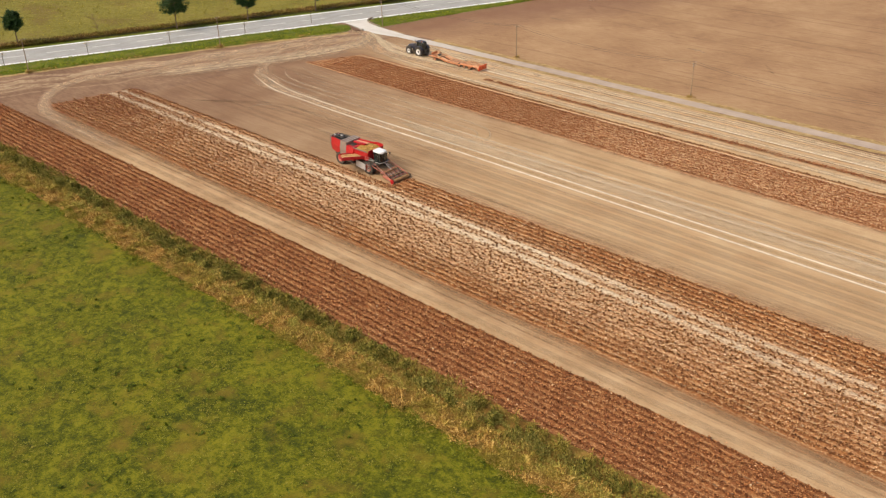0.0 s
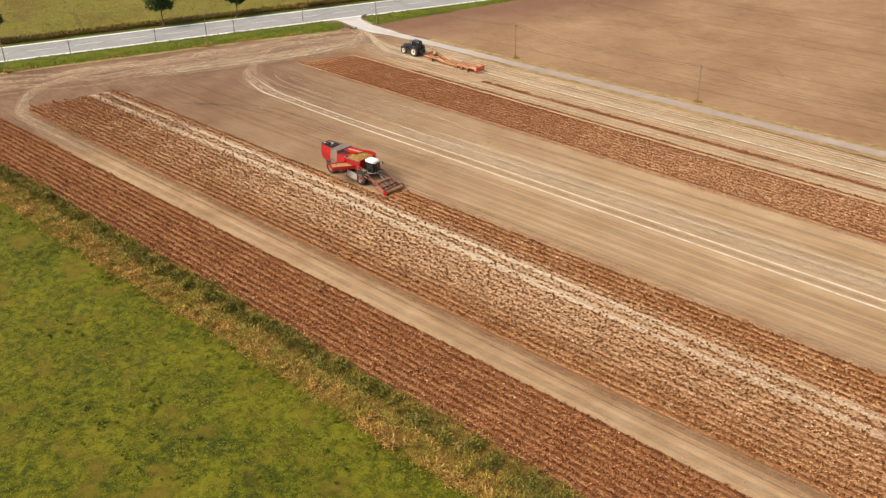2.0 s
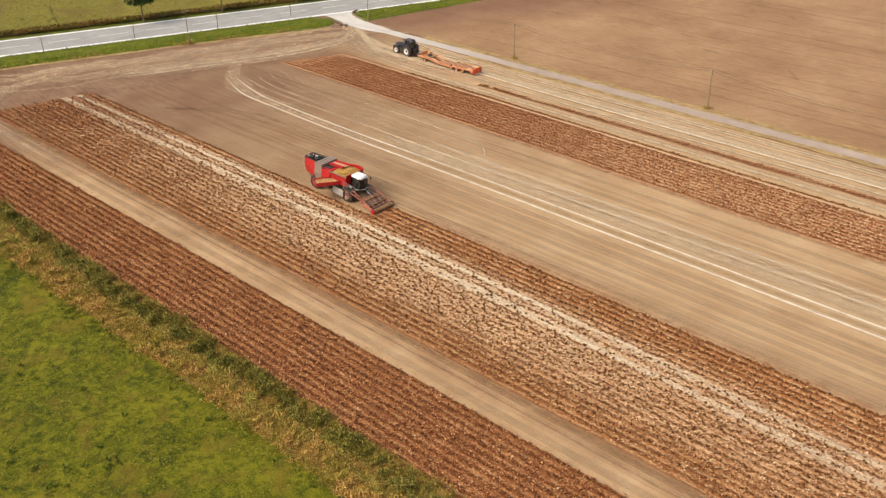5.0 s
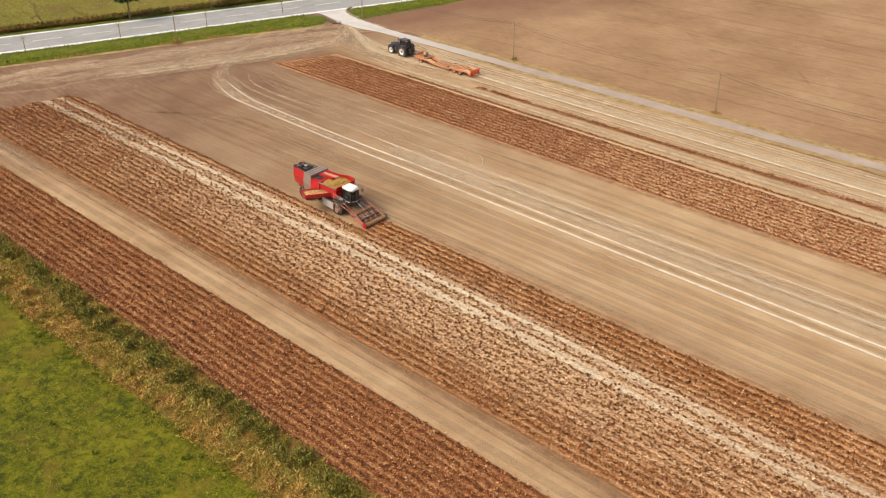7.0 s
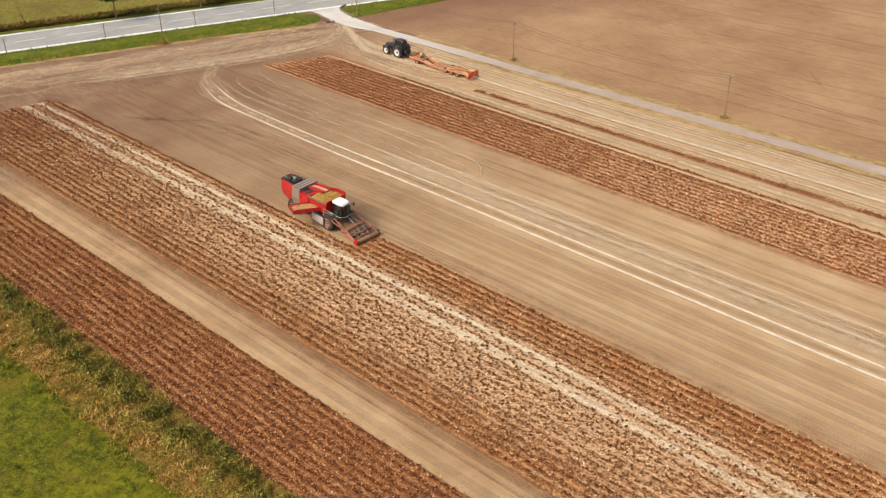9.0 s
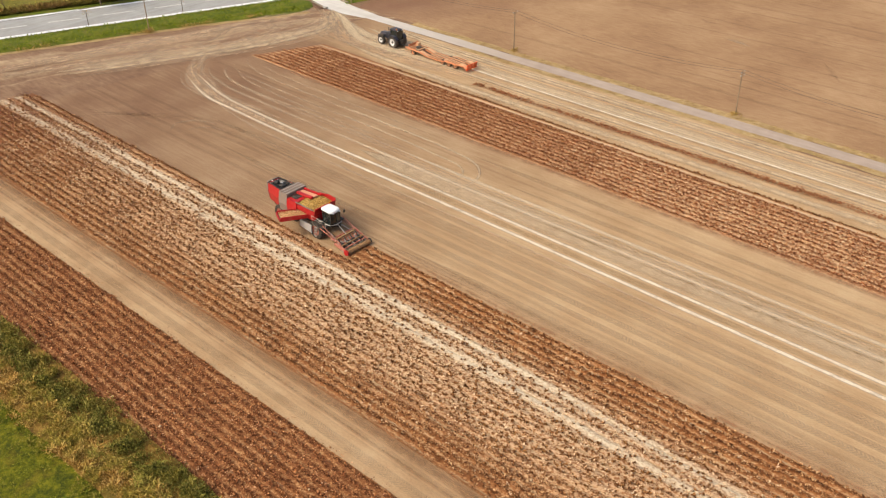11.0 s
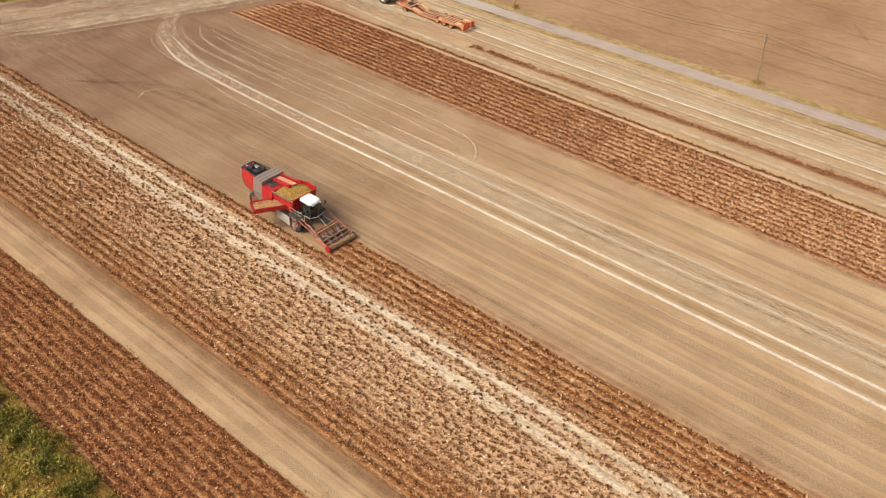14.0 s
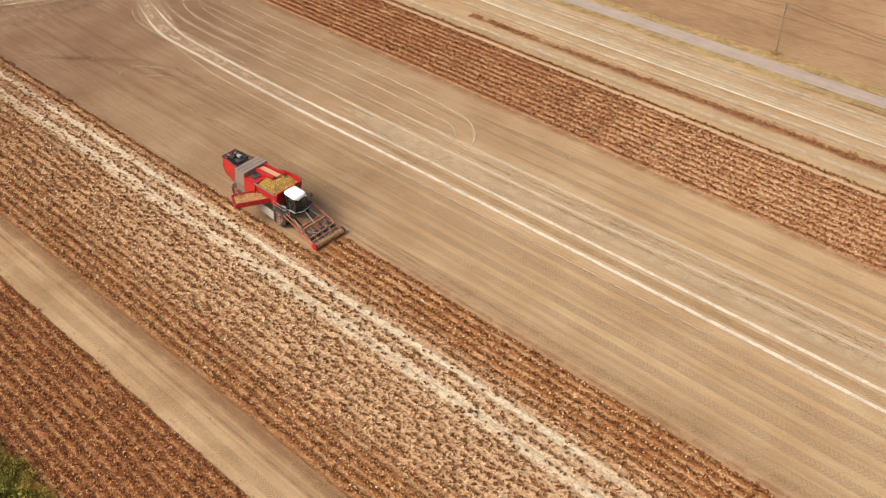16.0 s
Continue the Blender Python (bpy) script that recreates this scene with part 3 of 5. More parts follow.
def strip_bed(name, material, x0, x1, y0, y1, slant, label, rows_from, pitch=0.86, high=0.09):
    """A bed of ridges running along x, with crumbled tops and broken ends."""
    xs = np.arange(x0, x1, 0.55)
    ys = np.arange(y0, y1 + 0.01, pitch / 6)
    X, Y = np.meshgrid(xs, ys, indexing="ij")
    X = X + slant * (Y - y0)
    wob = np.array([noise.noise((a * 0.25, b * 0.9, 2.0)) for a, b in zip(X.ravel(), Y.ravel())]).reshape(X.shape)
    ridge = 0.5 + 0.5 * np.cos(2 * np.pi * (Y - rows_from) / pitch)
    edge = np.clip((Y - y0) / 0.5, 0, 1) * np.clip((y1 - Y) / 0.5, 0, 1) * np.clip((xs - x0) / 0.8, 0, 1)[:, None]
    Z = edge * (high * ridge ** 0.8 + 0.035 * wob + rng.normal(0, 0.018, X.shape)) + 0.006
    V = np.stack([X, Y, Z], 2).reshape(-1, 3)
    return setting(mesh_object(name, V, grid_faces(len(xs), len(ys)), material, smooth=True), label, "field")


X_END = 118
PITCH = 0.86
strip_bed("near_potato_strip", soil_red, -84, X_END, -52.75, -43.35, 0.35, "unharvested potato ridges of reddish brown soil", -43.8)
strip_bed("middle_potato_strip", soil_ridge, -69.0, X_END, -39.05, -23.3, 0.25, "potato ridges of dry soil with a pale dusty band", -20.25)
strip_bed("standing_potato_strip", soil_ridge, 1.5, X_END, -23.3, -19.8, 0.0, "last potato ridges standing in front of the harvester", -20.25)
strip_bed("far_potato_strip", soil_far, -53, X_END, 6.9, 17.9, 0.45, "unharvested potato ridges of brown soil", 7.35)


def row_plants(name, material, x0, x1, y_first, rows, slant, y0, cover, size, label, gap=0.27, spread=0.075, leaves=13, ragged=0.15):
    """Withered potato plants along the ridges; cover(x, y) is the share that stands."""
    pts = []
    for k in range(rows):
        y = y_first + k * PITCH
        xs = np.arange(x0 + slant * (y - y0) + rng.uniform(-0.5, 2.5), x1, gap)
        xs = xs + rng.uniform(-0.2, 0.2, len(xs)) * gap
        sd = spread(y) if callable(spread) else spread
        pts.append(np.stack([xs, y + rng.normal(0, sd, len(xs)), np.full(len(xs), 0.05)], 1))
    p = np.concatenate(pts)
    f = fbm(p[:, 0], p[:, 1], 0.9, 3.0)
    c = cover(p[:, 0], p[:, 1])
    on = rng.uniform(0, 1, len(p)) < np.clip(c + ragged * f, 0, 1)
    p, c = p[on], c[on]
    return tagged(tufts(name, p, size * rng.uniform(0.7, 1.3, len(p)), leaves, 0.6, material, slim=0.55, rise=0.4), label, "dead plants", kind="stuff")


def near_cover(x, y):
    return np.full(len(x), 0.97)


def middle_cover(x, y):
    """Dense at both sides, thinned in the dusty middle, nearly bare on the two pale lines."""
    east = np.clip((x + 30) / 40, 0, 1)
    y = y + 0.022 * np.clip(x - 24, 0, None)
    c = np.full(len(x), 0.95)
    c = np.where((y > -36.0) & (y < -24.7), 0.97 - 0.12 * east, c)
    c = np.where((y > -27.5) & (y < -25.9), 0.8, c)
    for yy in (-27.8, -25.55):
        c = np.where(np.abs(y - yy) < 0.4, 0.38, c)
    return c


row_plants("dead_potato_plants", haulm_red, -84, X_END, -52.4, 11, 0.35, -52.7, near_cover, 0.185, "withered rust brown potato plants along the ridges", gap=0.24, spread=0.118)
for mat, first, rows, gap, sz, sd in ((haulm, -38.31, 5, 0.26, 0.175, 0.1), (haulm_mid, -34.01, 11, 0.29, 0.17, 0.17), (haulm, -24.55, 2, 0.3, 0.2, 0.1)):
    row_plants("dead_potato_plants", mat, -69.0, X_END, first, rows, 0.25, -38.6, middle_cover, sz, "withered brown potato plants thinned out by pale bands", gap=gap, spread=sd, leaves=14, ragged=0.12)
row_plants("dead_potato_plants", haulm, 1.9, X_END, -22.83, 4, 0.0, -22.83, near_cover, 0.22, "withered brown potato plants in front of the harvester", gap=0.33, spread=0.09)


def far_cover(x, y):
    return 0.97 - 0.12 * np.clip((x + 5) / 45, 0, 1) - 0.35 * np.clip((-38 - x) / 12, 0, 1)


row_plants("dead_potato_plants", haulm_far, -53, X_END, 7.35, 11, 0.45, 6.9, far_cover, 0.2, "withered rust brown potato plants along the far ridges", gap=0.26, spread=0.085, ragged=0.2)
row_plants("dead_potato_plants", haulm_far, -46, X_END, 16.4, 1, 0.0, 16.4, far_cover, 0.18, "withered brown potato plants at the far strip's side", gap=0.24, spread=0.06)
row_plants("dead_potato_plants", haulm_mid, -34, X_END, 17.5, 1, 0.0, 17.5, near_cover, 0.2, "outermost row of withered dark potato plants", gap=0.3, spread=0.1)

# pale dry litter and clods between the plants
p = np.concatenate([scatter(-66, X_END, -38.4, -23.4, 1.2), scatter(-52, X_END, -35.2, -24.4, 4.0), scatter(2, X_END, -24.0, -20.0, 0.9), scatter(4, X_END, 7.4, 16.4, 4.5)])
p = p[rng.uniform(0, 1, len(p)) < np.clip(0.7 + 1.3 * fbm(p[:, 0], p[:, 1], 0.35, 7.0), 0.05, 1)]
p[:, 2] = 0.11
tagged(tufts("pale_litter", p, 0.15 * rng.uniform(0.4, 1.6, len(p)), 4, 0.85, pale_litter, slim=0.55), "pale dry leaf litter and clods between the rows", "litter", kind="stuff")
p = np.concatenate([scatter(-78, X_END, -52.3, -43.2, 2.6), scatter(-48, X_END, 7.2, 16.4, 3.0), scatter(0, X_END, 7.4, 16.4, 7.0)])
p = p[rng.uniform(0, 1, len(p)) < np.clip(0.6 + 1.4 * fbm(p[:, 0], p[:, 1], 0.3, 4.0), 0.05, 1)]
p[:, 2] = 0.11
tagged(tufts("pale_litter", p, 0.12 * rng.uniform(0.4, 1.6, len(p)), 4, 0.85, rust_litter, slim=0.55), "pale reddish leaf litter between rust brown rows", "litter", kind="stuff")

for nm, mat, x0, x1, y0, y1, dens in (("leaf_litter", haulm_red, -80, 76, -52.5, -43.6, 17), ("leaf_litter", haulm, -66, 82, -39.1, -34.6, 19), ("leaf_litter", haulm, -66, -40, -34.6, -24.7, 12), ("leaf_litter", haulm_mid, -40, 82, -34.6, -28.2, 6), ("leaf_litter", haulm, -40, -22, -34.6, -28.2, 7), ("leaf_litter", haulm_mid, -40, 82, -27.2, -26.1, 4), ("leaf_litter", haulm, -66, 82, -24.9, -23.5, 9), ("leaf_litter", haulm, 2, 90, -23.5, -20.0, 7), ("leaf_litter", haulm_far, -48, 10, 7.1, 16.6, 22), ("leaf_litter", haulm_far, 10, 110, 7.1, 16.6, 8)):
    p = scatter(x0, x1, y0, y1, dens)
    p[:, 2] = 0.06
    tagged(tufts(nm, p, 0.11 * rng.uniform(0.5, 1.7, len(p)), 4, 0.82, mat, slim=0.5, rise=0.5), "withered brown leaves strewn over the potato ridges", "litter", kind="stuff")

# bits blown onto the borders of the sandy way
p = np.concatenate([scatter(-60, X_END, -43.6, -42.9, 7.0), scatter(-60, X_END, -39.8, -38.9, 7.0), scatter(-60, X_END, -42.9, -39.8, 0.5)])
p = p[rng.uniform(0, 1, len(p)) < np.clip(0.5 + 1.4 * fbm(p[:, 0], p[:, 1], 0.4, 11.0), 0.05, 1)]
p[:, 2] = 0.02
tagged(tufts("stray_haulm", p, 0.07 * rng.uniform(0.5, 1.7, len(p)), 5, 0.75, haulm, slim=0.5), "bits of withered haulm along the sandy way", "dead plants", kind="stuff")

# scattered pale clods, the size of a fist to a head
p = np.concatenate([scatter(-60, X_END, -38.2, -23.6, 0.05), scatter(-70, X_END, -52.0, -43.4, 0.02)])
V, F = lumps(len(p), (lambda at: lambda g: next(at))(iter(p + (0, 0, 0.1))), 0.1, 17)
tagged(mesh_object("clods", V, F, clod, smooth=True), "pale dry soil clods lying between the plants", "soil", kind="stuff")

# a single left-over row beside the far strip, and crumbs along the tramlines
for nm, mat, y, x0, dens, sz, wide in (("leftover_potato_row", haulm_far, 21.2, -19, 36.0, 0.15, 0.28), ("crumb_line", haulm, 20.2, -18, 3.0, 0.07, 0.14), ("crumb_line", haulm_grey, 24.55, -14, 9.0, 0.075, 0.05),
                                       ("crumb_line", haulm_dull, -4.1, 3, 13.0, 0.08, 0.07), ("crumb_line", haulm_dull, -2.85, 3, 11.0, 0.075, 0.12), ("crumb_line", haulm_dull, -2.1, 5, 9.0, 0.065, 0.06), ("crumb_line", haulm_dull, -1.8, 8, 4.0, 0.06, 0.06)):
    n = int((X_END - x0) * dens)
    xs = rng.uniform(x0, X_END, n)
    p = np.stack([xs, y + 0.012 * (xs - x0) + rng.normal(0, wide, n), np.full(n, 0.02)], 1)
    p = p[rng.uniform(0, 1, n) < np.clip((1.05 if dens > 20 else 0.6) + (1.2 if dens > 20 else 0.9) * fbm(xs, p[:, 1] * 0.2, 0.3 if dens > 20 else 0.8, y), 0.06, 1)]
    tagged(tufts(nm, p, sz * rng.uniform(0.6, 1.3, len(p)), 9, 0.7, mat, slim=0.5, rise=0.4), "line of withered plants and clods on bare soil", "dead plants", kind="stuff")

p = np.concatenate([scatter(-55, X_END, -19.2, 6.4, 0.22), scatter(-30, X_END, 18, 29, 0.2), scatter(-50, X_END, 36.5, 62, 0.06)])
p[:, 2] = 0.01
tagged(tufts("stray_haulm", p, 0.05 * rng.uniform(0.5, 1.6, len(p)) ** 1.5, 5, 0.75, haulm_grey, slim=0.5), "stray bits of withered haulm on bare soil", "dead plants", kind="stuff")

# sandy way between the strips
setting(sheet("sand_track", lambda s: (s, -43.45 + 2.2 * max(0, (-46 - s) / 26)), lambda s: (s, -38.55 - 2.0 * max(0, (-46 - s) / 26)), -72, X_END, 2, 5, soil_path, z=0.004, uneven=0.25),
        "packed sandy field way with wheel marks", "track")

# ---- roads ----
setting(sheet("road", lambda s: by_road(s, 0), lambda s: by_road(s, 10.8), -400, 500, 6, 9, asphalt_road, lambda x, y, v: 0.06 - 0.05 * np.abs(v - 0.5), z=0.02),
        "pale grey asphalt country road", "road")
for n0, w in ((0.15, 0.9), (9.9, 0.75)):
    setting(sheet("road_edge_line", lambda s: by_road(s, n0), lambda s: by_road(s, n0 + w), -400, 500, 3, 2, white_line, z=0.068, uneven=0.12), "worn white edge line on asphalt", "road marking")
for k in range(-8, 24):
    setting(sheet("road_centre_line", lambda s: by_road(s, 5.3), lambda s: by_road(s, 5.6), k * 9.0, k * 9.0 + 5.5, 2, 2, worn_line, z=0.086), "worn white centre dash on asphalt", "road marking")

FARM_SLOPE = 0.019


def farm(x, y):
    return (x, y + FARM_SLOPE * (x + 50))


setting(sheet("farm_road", lambda s: farm(s, 31.1), lambda s: farm(s, 33.4), -54, 230, 3, 5, farm_asphalt, z=0.03, uneven=0.15),
        "narrow grey asphalt farm road", "road")
setting(sheet("farm_road_verge", lambda s: farm(s, 29.9), lambda s: farm(s, 31.05), -30, 230, 1.5, 4, turf_straw, z=0.02, uneven=0.5), "dry yellow grass verge beside the farm road", "verge")
setting(sheet("farm_road_verge", lambda s: farm(s, 33.45), lambda s: farm(s, 34.9), -44, 230, 1.5, 4, turf_straw, z=0.02, uneven=0.4), "dry yellow grass verge beside the farm road", "verge")
apron_lo = smooth_line([by_road(68.5, 1.0), (-69.4, 31.4), (-66.0, 31.3), (-61.0, 30.0), (-57.4, 29.9), (-52, 30.9)], 8)
apron_hi = smooth_line([by_road(80.0, 1.0), (-66.9, 37.4), (-65.6, 35.9), (-62.6, 34.8), (-58, 34.0), (-52, 33.4)], 8)
setting(sheet("road_junction", lambda s: tuple(apron_lo[int(round(s))]), lambda s: tuple(apron_hi[int(round(s))]), 0, len(apron_lo) - 1, 1, 8, farm_asphalt, z=0.036),
        "pale dusty paved mouth of the farm road", "road")


def bank(h):
    return lambda x, y, v: h * np.sin(np.pi * np.clip(v, 0, 1)) ** 0.8 + 0.05 * np.array([noise.noise((a * 0.5, b * 0.5, 1)) for a, b in zip(x.ravel(), y.ravel())]).reshape(x.shape)


def verge_a(s):
    return by_road(s, -6.8 - 1.3 * min(1, max(0, (s - 50) / 16)) + 2.0 * max(0, (s - 68) / 3) ** 2)


setting(sheet("road_verge", lambda s: by_road(s, 0.1 - 2.6 * max(0, (s - 67.5) / 3.5) ** 2), verge_a, -300, 71, 1, 12, turf_verge, bank(0.35), z=0.03, uneven=0.25),
        "green grass verge along the road", "verge")
setting(sheet("road_verge", lambda s: by_road(s, 0.1 - 1.2 * max(0, (79 - s) / 2.2)), lambda s: by_road(s, -7.4 + 5.8 * min(1, (s - 76.8) / 42)), 76.8, 400, 1, 12, turf_verge, bank(0.3), z=0.03, uneven=0.2),
        "green grass verge beyond the road mouth", "verge")
setting(sheet("far_verge", lambda s: by_road(s, 10.8), lambda s: by_road(s, 13.0), -400, 500, 3, 5, turf_verge, z=0.02, uneven=0.3),
        "narrow green verge on the far side of the road", "verge")
setting(sheet("verge_edge", lambda s: by_road(s, -6.6 - 1.3 * min(1, max(0, (s - 50) / 16))), lambda s: by_road(s, -7.8 - 1.5 * min(1, max(0, (s - 50) / 16))), -300, 69.5, 1.5, 4, turf_straw, z=0.012, uneven=0.6),
        "dry straw coloured edge of the road verge", "verge")


def hedge_z(x, y, v):
    d = 0.1 * np.exp(-((y + 55.0) / 1.1) ** 2)
    return 0.22 - d + 0.12 * np.array([noise.noise((a * 0.4, b * 0.4, 5)) for a, b in zip(x.ravel(), y.ravel())]).reshape(x.shape)


setting(sheet("ditch_strip", lambda s: (s, -58.3), lambda s: (s, -52.5), -110, X_END, 0.6, 18, turf_dry, hedge_z, uneven=0.5),
        "dry grassy strip with a shallow ditch", "verge")

# ---- wheel marks ----
def straight(y, x0, x1, bow=0.0):
    return [(x0, y), (x0 + (x1 - x0) * 0.33, y + bow), (x0 + (x1 - x0) * 0.66, y - bow), (x1, y)]


for y, bend in ((-7.95, ((-55.6, -3.4), (-51.2, -6.3), (-45.5, -7.3), (-36, -7.8), (-18, -8.1), (2, -7.95))),
                (-6.1, ((-58.0, 4.0), (-56.0, -0.6), (-53.6, -3.1), (-49.6, -4.7), (-44, -5.6), (-36, -6.2), (-20, -6.4), (2, -6.1)))):
    for o in (-0.9, 0.0, 0.8):
        track("wheel_track", [(bx + o * 0.8 * (k < 3), by + o * 0.5 * (k < 3)) for k, (bx, by) in enumerate(bend)], 0.55, dust_line, "dusty wheel track that bends to the headland")
    track("wheel_track", [(-54.5 if y < -7 else -53.6, -4.4 if y < -7 else -3.1), *bend[-4:], (40, y), (80, y), (X_END, y)], 0.66, dust_bright, "bright dusty wheel track")
track("wheel_track", [(-59.0, 5.0), (-56.6, -0.8), (-53.4, -4.0), (-48.6, -5.7), (-42, -6.6), (-30, -7.1), (-12, -7.2)], 3.2, dust_wide, "broad dusty bundle of wheel tracks bending to the headland")
track("tyre_marks", [(-10, -7.05), (30, -7.05), (X_END, -7.05)], 0.9, tread_fine, "herringbone tyre marks between two wheel tracks", 40)
track("wheel_track", [(-16, -4.7), (2, -4.2), (20, -3.8), (60, -3.4), (X_END, -3.2)], 4.8, lane_dust, "pale grey dusty lane on harvested soil")
# lines that run straight and bend up to the headland at their western ends
for y, x0 in ((-3.5, -22), (-1.5, -14)):
    track("wheel_track", [(x0, y), (4, y), (60, y + 0.75), (X_END, y + 1.5)], 0.68, dust_mid, "pale wheel line on harvested soil")
for y, w, m, bend in ((-3.5, 0.8, dust_line, ((-55.0, 1.0), (-53.0, -1.2), (-49.6, -2.6), (-43, -3.5))), (-1.5, 0.7, dust_line, ((-53, 2.4), (-50, -0.4), (-46, -1.6), (-39, -1.9))),
                      (-2.2, 0.4, dust_line, ((-52, 1.2), (-48, -1.2), (-42, -2.1))), (-0.6, 0.4, dust_line, ((-51, 2.2), (-46, 0.2), (-40, -0.3))),
                      (0.85, 0.45, dust_line, ((-52, 2.8), (-49, 1.4), (-45, 1.0))), (2.8, 0.45, dust_line, ((-53.0, 7.0), (-51.4, 4.9), (-47.4, 3.3), (-43, 2.9))), (4.4, 0.35, dust_line, ((-50, 6.2), (-46, 5.0), (-42, 4.6)))):
    x1 = X_END if y < -0.8 else -9
    track("wheel_track", [*bend, (-30, y - 0.1), (-18, y), (4, y), ((x1 + 4) / 2, y + (0.75 if x1 > 0 else 0.0)), (x1, y + (1.5 if x1 > 0 else 0.0))] if x1 > 0 else [*bend, (-30, y - 0.1), (-18, y), (x1, y)], w, m, "pale wheel line on harvested soil")
track("wheel_track", [(-44, -7.4), (-36, -8.9), (-24, -9.6), (10, -9.4), (40, -9.4)], 0.5, dust_soft, "pale dusty wheel track")
for y, x0 in ((-18.7, -2), (-17.9, 6), (-15.75, -30), (-14.2, -6), (-12.15, -26), (-11.35, -40), (-10.05, -12), (0.2, 4), (3.4, -4), (29.1, -8)):
    track("tyre_marks", straight(y, x0, X_END, 0.15) if y < 20 else [(x0, 28.0), (12, 29.0), (30, 30.2), (70, 31.3), (X_END, 32.3)], 0.9, tread_mark, "herringbone tyre marks in dry soil", 40)
for y, w in ((-16.8, 1.2), (-13.1, 0.8), (-18.3, 0.9), (1.6, 0.6)):
    track("wheel_track", straight(y, -62, X_END, 0.25), w, dust_dark, "darker streak in harvested soil")
for y, w in ((26.2, 3.2), (28.9, 1.4), (19.3, 1.8), (23.4, 1.5), (29.6, 1.2), (26.9, 0.7), (25.3, 0.5)):
    track("wheel_track", [(-48, y + 1.5), (-30, y), (20, y + 0.2), (X_END, y + 1.4)], w, dust_pale if w > 3 else dust_grey, "pale dusty wheel track beside the farm road")
for y, w, m in ((22.3, 0.4, dust_line), (23.0, 0.35, dust_line), (25.15, 0.5, dust_bright), (25.9, 0.35, dust_line), (27.5, 0.4, dust_line), (28.2, 0.4, dust_line)):
    track("wheel_track", [(-34, y + 0.3), (-10, y), (30, y + 0.4), (70, y + 0.9), (X_END, y + 1.5)], w, m, "thin pale wheel line beside the farm road")
for x0, y, rise, w in ((-50, 6.55, 0.0, 1.5), (-19, 20.75, 0.012, 1.0), (2.0, -19.5, 0.0, 1.2)):
    track("soil_fringe", [(x0 + (X_END - x0) * k / 6, y + rise * (X_END - x0) * k / 6) for k in range(7)], w, rust_dust, "reddish crumbs of soil along the rows")
# the turning loop
track("turning_track", [(-30, 3.0), (-12.5, 2.9), (-5.4, 2.5), (-2.6, 2.05), (-0.8, 1.0), (0.4, -0.5), (0.8, -2.3), (0.6, -4.2), (-0.3, -6.1), (-1.8, -7.6), (-5.0, -8.6)], 0.5, dust_grey, "curved dusty turning track")
track("turning_track", [(-28, 1.0), (-15, 0.8), (-7.9, 0.5), (-4.1, 0.3), (-2.3, -0.4), (-1.2, -1.8), (-1.2, -3.0), (-2.1, -4.5), (-4.2, -6.3)], 0.45, dust_grey, "curved dusty turning track")
track("turning_track", [(-35.0, -12.2), (-37.5, -12.6), (-39.6, -14.0), (-40.2, -16.0), (-38.5, -18.0)], 0.5, dust_line, "small curved wheel mark in brown soil")
track("turning_track", [(-33.0, -12.8), (-35.4, -13.4), (-37.0, -14.8), (-37.2, -16.6)], 0.4, dust_line, "small curved wheel mark in brown soil")
for r in (3.2, 4.6):
    track("turning_track", [(-69 + r * 0.5, 14), (-63 + r, 2), (-58.5 + r, -5.0 + r * 0.7), (-51 + r, -9.2 + r), (-42, -10.2 + r), (-28, -9.6 + r * 0.9)], 1.3, dust_wide, "dusty wheel tracks bending into the headland")
for k in range(4):
    track("turning_track", [(-63 + 0.5 * k, 29.4), (-59 + k * 0.9, 27.6 - 0.5 * k), (-53 + k * 0.6, 25.6 - 0.9 * k), (-44, 22.8 - 0.8 * k + (k % 3)), (-30, 21.5 + 1.2 * (k % 4))], 0.9 + 0.25 * k, dust_wide, "dusty wheel tracks by the road mouth")
for k in range(3):
    track("turning_track", [(-62 + 1.2 * k, 28.6), (-60.5 + 0.7 * k, 22 - k), (-60 + k, 12 - k), (-57 + 1.2 * k, 2 - k * 0.6)], 1.1, dust_wide, "dusty wheel tracks between road mouth and bend")
for k in range(3):
    track("headland_track", [by_road(30 - 6 * k, -12.5 - 2.6 * k), by_road(46, -11.0 - 2.6 * k), by_road(58, -9.5 - 2.4 * k), (-66.5 + 1.8 * k, 25.2 + 0.4 * k), (-61.5 + 1.2 * k, 29.4)], 2.8, dust_wide, "broad pale wheel band by the road mouth")
for k in range(3):
    track("headland_track", [(-40, -40.4 - 0.5 * k), (-56, -40.4 - 0.4 * k), (-66, -39.6 - 0.5 * k), (-73.5 - 0.8 * k, -35), (-76.5 - 0.9 * k, -26), (-73 - k, -12), (-68.5 - 0.8 * k, 2), (-65, 14)], 2.2, dust_wide, "dusty wheel tracks from the sandy way to the headland")
for k, (w, m) in enumerate(((5.2, dust_swept), (2.4, dust_swept), (1.4, dust_wide), (1.2, dust_wide))):
    o = (0.0, 1.8, -2.2, 3.6)[k]
    track("turning_track", [(-60.5 + 0.5 * o, 30.2), (-57.0 + 0.6 * o, 27.6), (-54.8 + 0.9 * o, 22.5), (-55.4 + o, 16.5), (-57.0 + o, 10.5), (-60.0 + o, 3.5), (-64.5 + o, -6), (-70 + o, -18)], w, m, "whitish dust swept round the road mouth")
